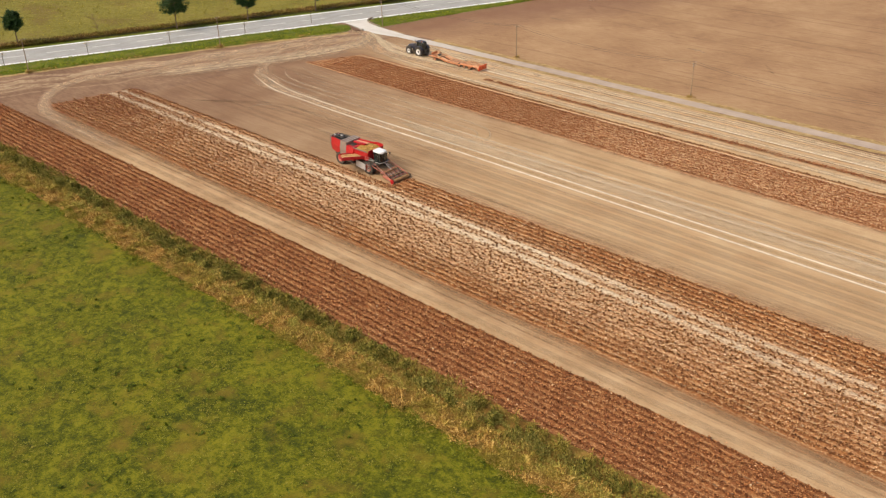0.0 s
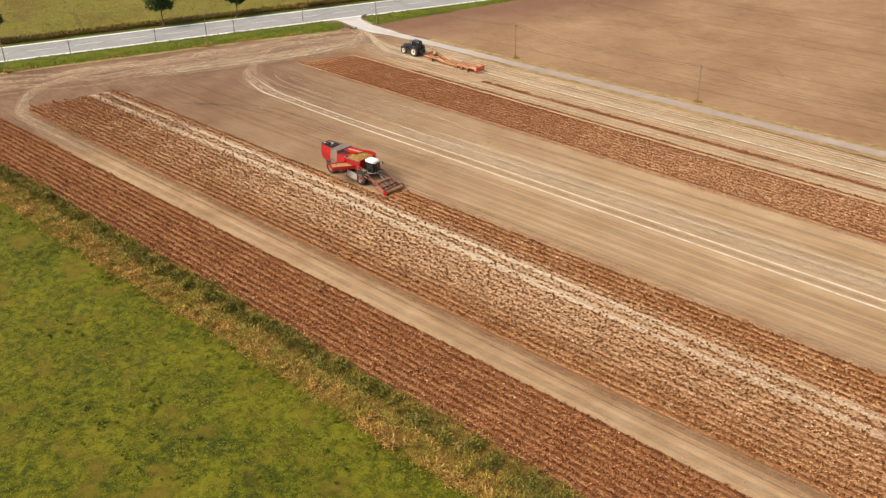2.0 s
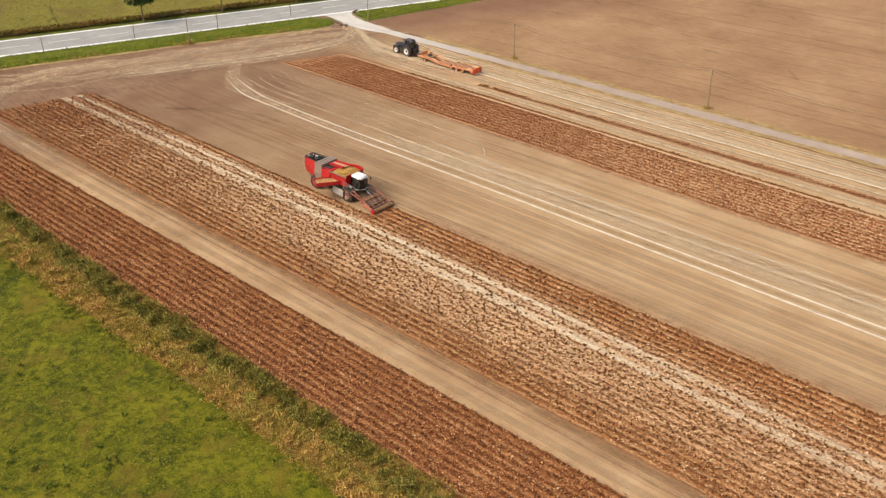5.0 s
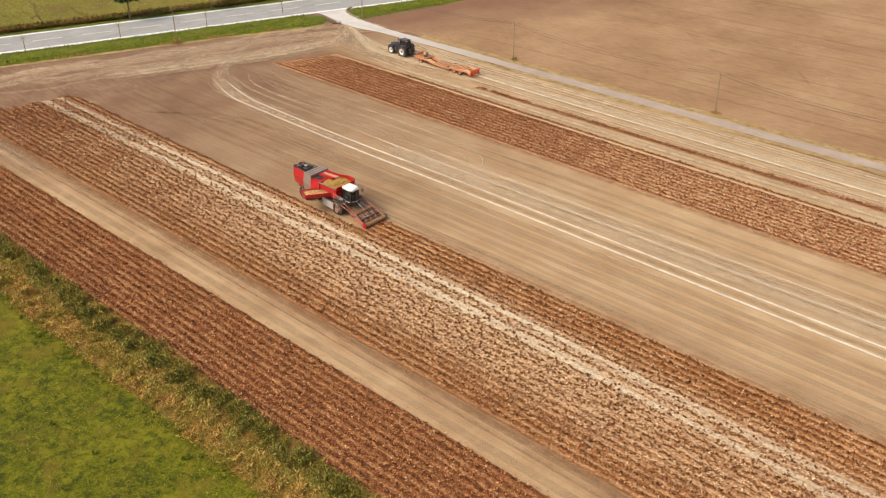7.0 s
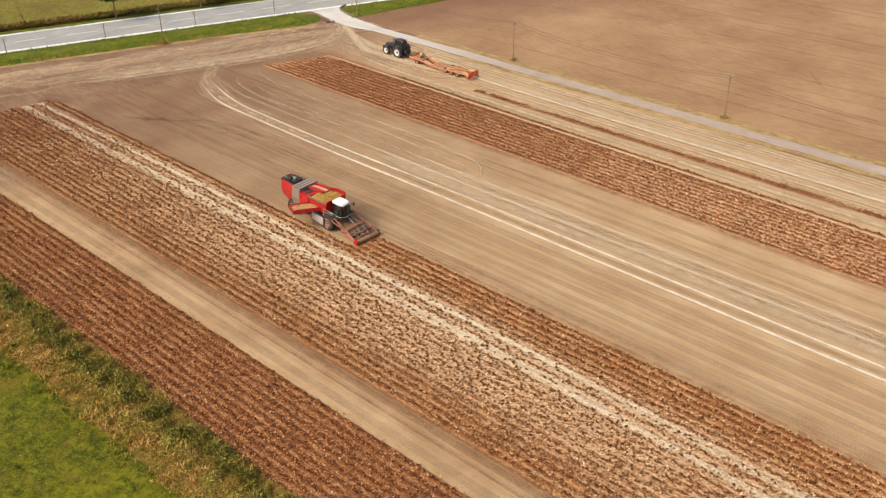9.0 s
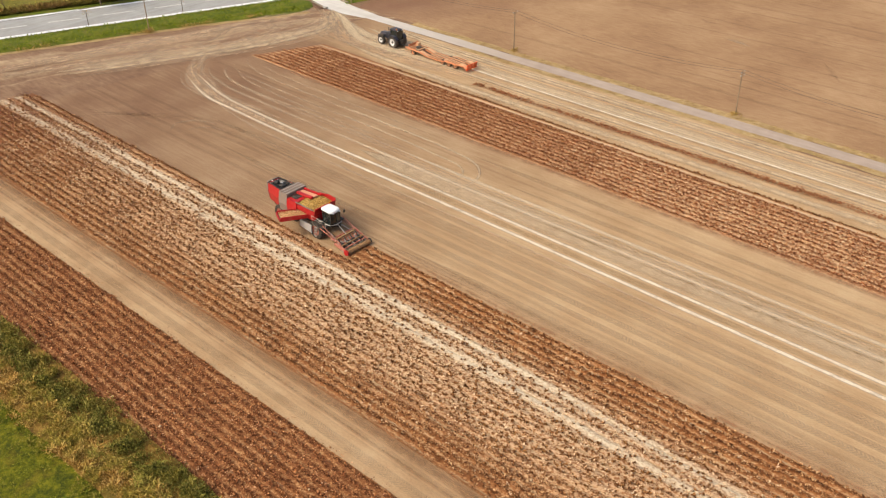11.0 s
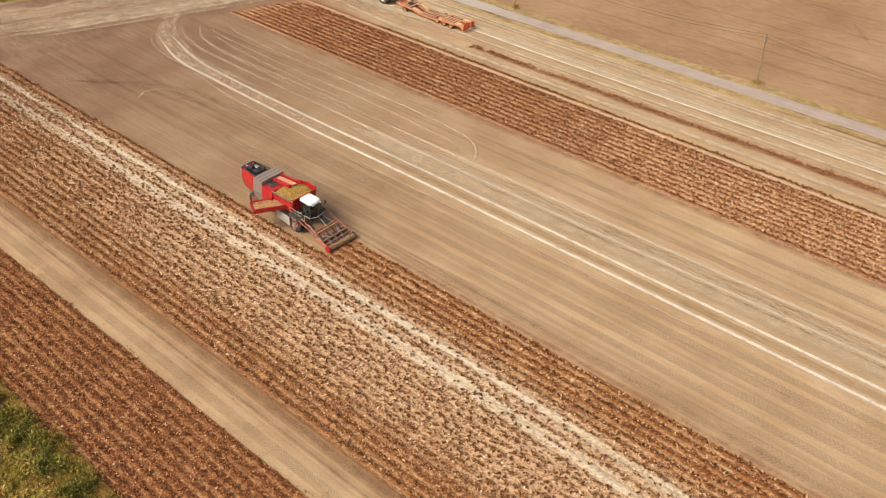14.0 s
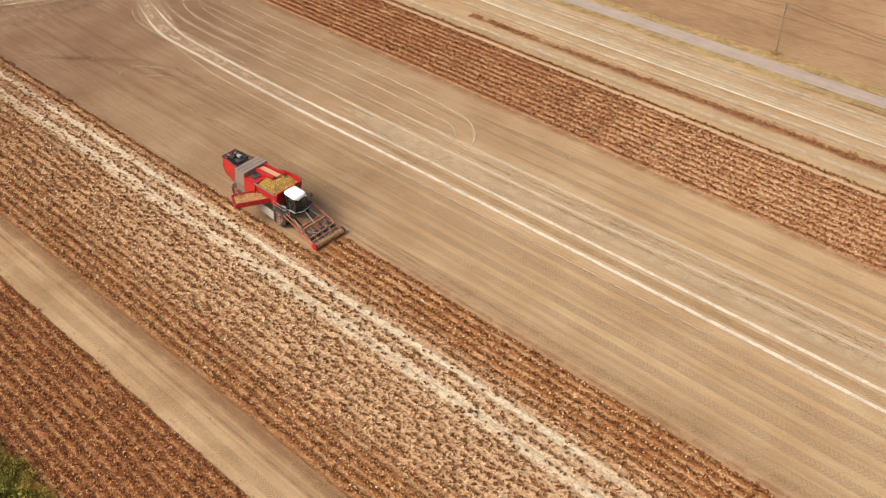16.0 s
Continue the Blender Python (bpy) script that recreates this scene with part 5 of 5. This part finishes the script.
    part("top_link", rod((4.0, 0.1, 1.9), (5.45, 0.0, 1.2), 0.05, 8), steel, head)
    for k in range(9):
        part("web_bar", rod((4.75 + 0.17 * k, -1.35, 0.78 - 0.05 * k), (4.75 + 0.17 * k, 1.4, 0.78 - 0.05 * k), 0.024, 6), dark_red, head)
    part("cross_beam", box(0.2, 2.6, 0.16, 5.4, 0.02, 1.08, 0.03), soiled, head, "soil covered cross beam")
    part("cross_beam", box(0.12, 3.2, 0.12, 6.35, 0.02, 0.72, 0.03), soiled, head)
    part("cross_beam", rod((6.75, -1.6, 0.62), (6.75, 1.62, 0.64), 0.06, 8), dark_red, head)
    for k in range(4):
        y = -1.2 + 0.8 * k
        part("leaf_roller", rod((6.05, y - 0.22, 0.5), (6.05, y + 0.22, 0.5), 0.3, 14), black_steel, head)
        part("cutting_disc", lathe([(0.02, -0.02), (0.36, -0.01), (0.36, 0.01), (0.02, 0.02)], 18), steel, head).location = (6.5, y + 0.38, 0.36)
        part("tine_holder", rod((5.45, y, 1.15), (6.2, y, 0.55), 0.05, 6), black_steel, head)
        part("share", prism([(5.9, 0.16), (6.7, 0.06), (6.7, 0.09), (5.9, 0.26)], y - 0.3, y + 0.3, 0.01), steel, head)
    bands = []
    for k in range(23):
        y = -1.62 + 3.24 * k / 22
        bands.append([(7.2 + 0.1 * k / 22 + r * math.cos(a), y, 0.32 + r * math.sin(a)) for a, r in ((2 * math.pi * i / 18, 0.23 + 0.07 * noise.noise((3.1 * y, 2.0 * math.cos(i * 0.35), 2.0 * math.sin(i * 0.35)))) for i in range(18))])
    rol = part("ridge_roller", loft(bands), soiled, head, "soil caked ridge roller")
    part("roller_end", rod((7.2, -1.74, 0.36), (7.2, -1.6, 0.36), 0.33, 20), red_paint, rol)
    part("roller_end", rod((7.3, 1.6, 0.42), (7.3, 1.7, 0.42), 0.3, 20), black_steel, rol)
    for k in range(7):
        part("roller_ring", lathe([(0.23, -0.03), (0.29, -0.03), (0.29, 0.03), (0.23, 0.03)], 20), soiled, rol).location = (7.2 + 0.1 * k / 6, -1.4 + 0.46 * k, 0.33)
    for y in (-1.55, 1.58):
        part("roller_arm", rod((6.2, y, 0.8), (7.25, y * 1.04, 0.45), 0.05, 8), dark_red, rol)
    return h


potato_harvester(pose(-5.9, -21.3, 0))


# ---- tractor ----
def tractor(m):
    t = thing("tractor", m, "dark blue farm tractor with white wheel rims", "tractor")
    part("chassis", box(3.4, 0.55, 0.5, 0.5, 0, 0.75, 0.05), black_steel, t)
    for y in (-0.92, 0.92):
        add_wheel(t, 0.0, y, 0.95, 0.6, rim_white, 20, "large rear tyre on a white rim")
        add_wheel(t, 2.75, y * 0.98, 0.72, 0.5, rim_white, 18, "front tyre on a white rim")
        part("fender", prism([(-1.0, 1.5), (-0.55, 2.0), (0.35, 2.02), (0.75, 1.75), (0.7, 1.7), (0.3, 1.94), (-0.5, 1.92), (-0.93, 1.46)], y - 0.3, y + 0.3, 0.02), tractor_blue, t)
        part("front_fender", prism([(2.2, 1.45), (2.5, 1.58), (3.0, 1.58), (3.35, 1.4), (3.3, 1.36), (3.0, 1.53), (2.5, 1.53), (2.24, 1.41)], y - 0.22, y + 0.22, 0.01), black_steel, t)
        part("step", box(0.5, 0.3, 0.08, 1.15, y * 1.0, 0.6, 0.02), black_steel, t)
    hood = part("hood", loft([[(x, y * w, 1.05 + z * hh) for y, z in ((-0.42, 0.0), (-0.44, 0.55), (-0.3, 0.8), (0.3, 0.8), (0.44, 0.55), (0.42, 0.0))] for x, w, hh in ((1.2, 1.0, 1.25), (2.4, 0.95, 1.1), (3.3, 0.85, 0.95), (3.65, 0.7, 0.75))]), tractor_blue, t, "dark blue hood")
    part("grille", box(0.06, 0.5, 0.5, 3.66, 0, 1.1, 0.02), black_steel, hood)
    for y in (-0.22, 0.22):
        part("headlight", box(0.06, 0.16, 0.1, 3.68, y, 1.5, 0.02), lamp_clear, hood)
    part("front_weight", box(0.5, 0.9, 0.5, 3.95, 0, 0.65, 0.08), black_steel, t)
    part("exhaust", rod((1.35, 0.52, 1.6), (1.35, 0.52, 2.95), 0.06, 10), black_steel, t)
    prof = [(-0.62, -0.7), (0.85, -0.72), (1.12, -0.45), (1.12, 0.45), (0.85, 0.72), (-0.62, 0.7)]
    cab = part("cab", loft([[(x * 0.95, y * 0.9, 1.15) for x, y in prof], [(x, y, 1.8) for x, y in prof], [(x * 0.92, y * 0.95, 2.72) for x, y in prof]]), glass, t, "dark glazed tractor cab")
    part("roof", loft([[(0.2 + x * s, y * s, z) for x, y in ((-0.8, -0.66), (0.8, -0.7), (0.98, 0.0), (0.8, 0.7), (-0.8, 0.66))] for s, z in ((0.9, 2.68), (1.0, 2.74), (0.97, 2.84), (0.75, 2.9))]), tractor_blue, cab, "dark blue roof")
    for x, y in prof:
        part("cab_pillar", rod((x * 0.97, y * 0.93, 1.2), (x * 0.93, y * 0.96, 2.72), 0.045, 6), black_steel, cab)
    part("beacon", rod((-0.5, 0.55, 2.95), (-0.5, 0.55, 3.15), 0.07, 10), lamp_amber, cab)
    for y in (-1, 1):
        part("mirror", box(0.08, 0.22, 0.35, 1.1, y * 1.15, 2.1, 0.02), black_steel, cab)
        part("work_lamp", box(0.1, 0.18, 0.12, -0.7, y * 0.5, 2.72, 0.02), lamp_clear, cab)
    part("hitch", box(1.0, 0.3, 0.15, -1.1, 0, 0.55, 0.03), black_steel, t)
    for y in (-0.4, 0.4):
        part("lift_arm", rod((-0.5, y, 0.7), (-1.35, y * 1.1, 0.6), 0.05, 8), black_steel, t)
    return t


tractor(pose(-38.35, 24.85, 0, 0, 0, 178))


# ---- low-loader trailer ----
def low_loader(m):
    t = thing("low_loader_trailer", m, "empty orange low-loader trailer with raised rear ramps", "trailer")
    # x runs from the drawbar at the front (0) to the rear
    part("drawbar", prism([(-1.7, 0.55), (0.4, 0.75), (0.4, 0.95), (-1.7, 0.7)], -0.12, 0.12, 0.02), orange_paint, t)
    for y in (-0.75, 0.75):
        part("drawbar_brace", rod((-1.5, y * 0.1, 0.62), (0.6, y, 0.85), 0.07, 8), orange_paint, t)
    front = part("gooseneck", box(1.0, 2.2, 0.16, 0.6, 0, 1.04, 0.03), orange_paint, t, "raised orange front deck")
    for y in (-1.14, 1.14):
        part("side_beam", prism([(0.0, 1.0), (2.5, 1.0), (3.9, 0.66), (7.3, 0.66), (8.2, 0.98), (11.6, 0.98), (12.2, 0.62), (12.2, 0.78), (11.5, 1.14), (8.0, 1.14), (7.1, 0.82), (4.0, 0.82), (2.6, 1.18), (0.0, 1.18)], y - 0.09, y + 0.09, 0.02), orange_paint, t)
    for y in (-0.4, 0.4):
        part("inner_beam", prism([(2.3, 0.95), (3.9, 0.6), (7.3, 0.6), (8.2, 0.9), (11.5, 0.9), (11.5, 1.08), (8.1, 1.08), (7.2, 0.78), (4.0, 0.78), (2.4, 1.12)], y - 0.07, y + 0.07, 0.01), orange_paint, t)
    for k in range(4):
        part("front_rail", box(0.18, 2.2, 0.1, 0.3 + 0.6 * k, 0, 1.25, 0.02), orange_deck, front)
    part("headboard", box(0.1, 2.2, 0.5, 0.1, 0, 1.25, 0.02), orange_paint, front)
    part("spare_wheel", lathe([(0.1, -0.11), (0.4, -0.12), (0.42, 0.0), (0.4, 0.12), (0.1, 0.11)], 20), rubber, front).matrix_local = pose(1.5, -0.3, 1.4, 90)
    part("winch", box(0.5, 0.6, 0.5, 0.75, 0.45, 1.3, 0.06), orange_deck, front)
    for y in (-0.78, 0.78):
        part("runway", prism([(2.5, 1.16), (3.95, 0.78), (3.95, 0.84), (2.5, 1.22)], y - 0.26, y + 0.26), orange_deck, t, "worn sloping runway plate")
        part("runway", prism([(7.2, 0.86), (8.2, 1.16), (8.2, 1.22), (7.2, 0.92)], y - 0.26, y + 0.26), orange_deck, t, "worn sloping runway plate")
        part("runway", prism([(10.9, 1.16), (11.5, 1.16), (12.2, 0.72), (12.2, 0.78), (11.5, 1.23), (10.9, 1.23)], y - 0.34, y + 0.34), orange_deck, t, "pale worn rear slope")
    for k in range(6):
        part("deck_slat", box(0.2, 2.1, 0.06, 4.3 + 0.56 * k, 0, 0.84, 0.01), orange_deck, t)
    for k in range(5):
        part("deck_slat", box(0.2, 2.1, 0.06, 8.5 + 0.55 * k, 0, 1.14, 0.01), orange_deck, t)
    for y in (-0.8, 0.0, 0.8):
        r = part("ramp", prism([(12.1, 0.5), (12.25, 0.5), (12.45, 1.45), (12.32, 1.45)], y - 0.3, y + 0.3, 0.02), red_orange, t, "bright orange raised ramp")
        for k in range(4):
            part("ramp_rung", box(0.06, 0.52, 0.05, 12.26 + 0.05 * k, y, 0.62 + 0.21 * k), orange_paint, r)
    for y in (-1.0, 1.0):
        add_wheel(t, 1.0, y, 0.42, 0.3, orange_paint, 0, "small front tyre on an orange rim")
        for x in (7.3, 8.6, 9.9):
            add_wheel(t, x, y, 0.44, 0.34, orange_paint, 0, "small tyre on an orange rim")
        part("mudguard", prism([(6.75, 0.78), (7.0, 0.92), (10.2, 0.92), (10.45, 0.78), (10.45, 0.82), (10.2, 0.97), (7.0, 0.97), (6.75, 0.82)], y * 1.12 - 0.16, y * 1.12 + 0.16), orange_paint, t)
        part("tail_lamp", box(0.06, 0.28, 0.12, 12.42, y * 1.0, 0.62, 0.02), red_paint, t)
    part("deck_floor", prism([(1.2, 0.84), (2.5, 0.84), (3.9, 0.46), (7.3, 0.46), (8.2, 0.74), (11.4, 0.74), (11.4, 0.78), (8.2, 0.78), (7.3, 0.5), (3.9, 0.5), (2.5, 0.88), (1.2, 0.88)], -1.0, 1.0), dark_wood, t, "dark weathered deck timber")
    for x in (1.0, 7.3, 8.6, 9.9):
        part("axle", rod((x, -0.95, 0.43), (x, 0.95, 0.43), 0.08, 8), black_steel, t)
    for o in t.children:
        if not o.name.startswith(("wheel", "axle")):
            o.location.z -= 0.2
    return t


low_loader(pose(-34.75, 24.75, 0, 0, 0, -0.4))


# ---- overhead line ----
def utility_pole(x, y, height, arms, lean=0.0):
    p = thing("utility_pole", pose(x, y, 0, lean, 0, 0), "weathered wooden utility pole carrying cables", "pole", "overhead line poles")
    part("mast", rod((0, 0, -0.4), (0, 0, height), 0.1, 12, r2=0.07), pole_wood, p)
    for z in arms:
        a = part("crossarm", box(0.1, 1.1, 0.1, 0.1, 0, z, 0.015), pole_wood, p)
        for yy in (-0.48, 0.48):
            part("insulator", rod((0.1, yy, z + 0.1), (0.1, yy, z + 0.26), 0.05, 8), light_grey, a)
    return p


LINE = [(-60.2, 35.1, 6.6), (-22.8, 35.2, 6.6), (14.9, 36.2, 6.4), (52.7, 37.0, 6.4), (90.5, 37.8, 6.4)]
for x, y, hh in LINE:
    utility_pole(x, y, hh, (hh - 0.35, hh - 0.8) if x > 0 else (hh - 0.35,))
ROADLINE = [(-104.0, -66.0, 6.8), (-89.06, -31.8, 6.8), (-74.5, 2.3, 6.4), (-60.2, 35.1, 6.6)]
for x, y, hh in ROADLINE[:-1]:
    utility_pole(x, y, hh, (hh - 0.3,))


def cable(a, b, sag):
    c = bpy.data.curves.new("overhead_cable", "CURVE")
    c.dimensions, c.bevel_depth, c.bevel_resolution = "3D", 0.016, 1
    s = c.splines.new("POLY")
    s.points.add(16)
    for k in range(17):
        f = k / 16
        q = Vector(a).lerp(Vector(b), f)
        s.points[k].co = (q.x, q.y, q.z - sag * 4 * f * (1 - f), 1)
    c.materials.append(cable_black)
    return tagged(new("overhead_cable", c), "thin dark sagging overhead cable between poles", "cable", "overhead cables")


for A, B in list(zip(LINE, LINE[1:])) + list(zip(ROADLINE, ROADLINE[1:])):
    for dy in (-0.48, 0.48):
        cable((A[0] + 0.1, A[1] + dy, A[2] - 0.1), (B[0] + 0.1, B[1] + dy, B[2] - 0.1), 1.25)


# ---- trees ----
def limb_mesh(points, r0, r1, bm, seg=8):
    for k, (a, b) in enumerate(zip(points, points[1:])):
        f0, f1 = k / (len(points) - 1), (k + 1) / (len(points) - 1)
        rod(a, b, r0 + (r1 - r0) * f0, seg, bm, r0 + (r1 - r0) * f1)
    return bm


def tree(x, y, trunk, crown_r, crown_h, seed, label):
    g = random.Random(seed)
    t = thing("roadside_tree", pose(x, y, 0, 0, 0, g.uniform(0, 360)), label, "tree", "roadside trees")
    bm = bmesh.new()
    top = trunk + crown_h * 0.75
    spine = [(0.06 * math.sin(k), 0.05 * math.cos(2 * k), top * k / 5) for k in range(6)]
    limb_mesh(spine, 0.17, 0.04, bm)
    tips = []
    for k in range(11):
        z0 = trunk * 0.85 + crown_h * 0.5 * k / 11
        a = k * 2.4 + g.uniform(-0.3, 0.3)
        reach = crown_r * g.uniform(0.55, 0.95) * (1 - 0.35 * abs(k / 11 - 0.35))
        end = (reach * math.cos(a), reach * math.sin(a), z0 + crown_h * g.uniform(0.12, 0.35))
        limb_mesh([(0, 0, z0), (end[0] * 0.5, end[1] * 0.5, z0 + (end[2] - z0) * 0.65), end], 0.06, 0.015, bm, 6)
        tips.append(end)
    part("trunk", bm, bark, t)
    spots = []
    for k in range(120):
        while True:
            q = Vector((g.uniform(-1, 1), g.uniform(-1, 1), g.uniform(-1, 1)))
            if 0.45 < q.length < 1:
                break
        w = crown_r * (1.0 - 0.22 * max(0, q.z)) * g.uniform(0.86, 1.08)
        spots.append((q.x * w, q.y * w, trunk + crown_h * 0.5 + q.z * crown_h * 0.5))
    at = []
    for sx, sy, sz in spots + tips:
        for _ in range(16):
            at.append((sx + g.gauss(0, 0.24), sy + g.gauss(0, 0.24), sz + g.gauss(0, 0.22)))
    tufts("crown", np.array(at), 0.32, 4, 0.6, leaf, t, slim=0.6)
    return t


for k, (x, y, tr, cr, ch) in enumerate(((-93.6, 4.6, 3.3, 3.0, 5.0), (-87.5, 19.3, 2.9, 2.25, 3.9), (-109.0, -24.2, 3.2, 1.9, 4.3), (-81.4, 34.2, 3.0, 2.0, 3.6), (-75.2, 49.0, 3.0, 2.2, 3.8))):
    tree(x, y, tr, cr, ch, 20 + k, "young round-crowned dark green tree beside the road")


def sapling(x, y, hh, seed):
    g = random.Random(seed)
    t = thing("roadside_sapling", pose(x, y, 0, 0, 0, g.uniform(0, 360)), "thin nearly bare roadside sapling", "sapling", "roadside saplings")
    bm = limb_mesh([(0, 0, -0.1), (0.02, 0.01, hh * 0.5), (0.0, 0.03, hh)], 0.07, 0.03, bmesh.new(), 8)
    at = []
    for k in range(9):
        a, z = k * 2.4, hh * (0.62 + 0.04 * k)
        e = (0.5 * math.cos(a), 0.5 * math.sin(a), z + 0.45)
        rod((0, 0, z), e, 0.015, 5, bm, 0.006)
        at += [(e[0] + g.gauss(0, 0.15), e[1] + g.gauss(0, 0.15), e[2] + g.gauss(0, 0.2)) for _ in range(3)]
    part("trunk", bm, bark, t)
    tufts("twig_leaves", np.array(at), 0.16, 3, 0.6, straw, t, slim=0.5)
    return t


for k, (x, y) in enumerate(((-97.2, -33.4 + 0.6), (-91.0, -18.2), (-85.0, -2.8), (-79.2, 12.2), (-74.6, 27.0))):
    sapling(x, y, 2.7, 40 + k)


def dead_tree(x, y, hh, seed):
    """A thin leaning dead tree with long bare limbs."""
    g = random.Random(seed)
    t = thing("bare_tree", pose(x, y, 0), "thin leaning dead tree with bleached bare limbs", "tree")
    bm = bmesh.new()
    spine = [Vector((-0.12 * k * k * 0.5, -0.2 * k, hh * 0.2 * k)) for k in range(5)]
    limb_mesh([tuple(q) for q in spine], 0.09, 0.02, bm, 7)
    for k in range(16):
        f = g.uniform(0.8, 3.6)
        a = spine[int(f)].lerp(spine[int(f) + 1], f % 1)
        d = Vector((g.uniform(-1, 0.9), g.uniform(-1.3, 0.8), g.uniform(0.1, 0.9))).normalized() * g.uniform(0.9, 2.2)
        limb_mesh([tuple(a), tuple(a + d * 0.5 + Vector((0, 0, 0.15))), tuple(a + d)], 0.035, 0.008, bm, 5)
        for _ in range(5):
            b = a + d * g.uniform(0.4, 1.0)
            e = b + Vector((g.uniform(-1, 1), g.uniform(-1, 1), g.uniform(-0.3, 0.8))) * 0.55
            rod(b, e, 0.012, 4, bm, 0.004)
    part("branches", bm, dead_bark, t)
    return t


dead_tree(-104.9, -7.8, 5.2, 3)

# ---- culvert at the road mouth ----
cul = thing("culvert_headwall", pose(-63.6, 30.2, 0, 0, 0, -12), "earth-stained concrete culvert wall at the verge's end", "wall")
part("headwall", box(4.6, 0.4, 0.5, 0, 0, -0.2, 0.05), concrete, cul, "earth stained concrete wall")
part("capping", box(0.7, 0.6, 0.22, 2.5, 0.05, 0.2, 0.04), light_grey, cul, "pale capping stone")
for k in range(6):
    part("earth_bank", box(0.8, 0.9, 0.34, -1.9 + 0.75 * k, -0.6, -0.12, 0.1), dark_wood, cul, "dark bare earth beside the wall")
kerb = smooth_line([(-67.0, 38.6), (-66.6, 37.0), (-65.4, 35.7), (-62.8, 34.8), (-60.4, 34.5)], 3)
for a, b in zip(kerb, kerb[1:]):
    c = thing("kerb_stone", pose((a[0] + b[0]) / 2, (a[1] + b[1]) / 2, 0, 0, 0, math.degrees(math.atan2(b[1] - a[1], b[0] - a[0]))), "weathered concrete kerb stone along the road mouth", "kerb", "kerb stones")
    part("stone", box(float(np.hypot(*(b - a))) - 0.03, 0.3, 0.42, 0, 0, -0.12, 0.03), concrete, c)
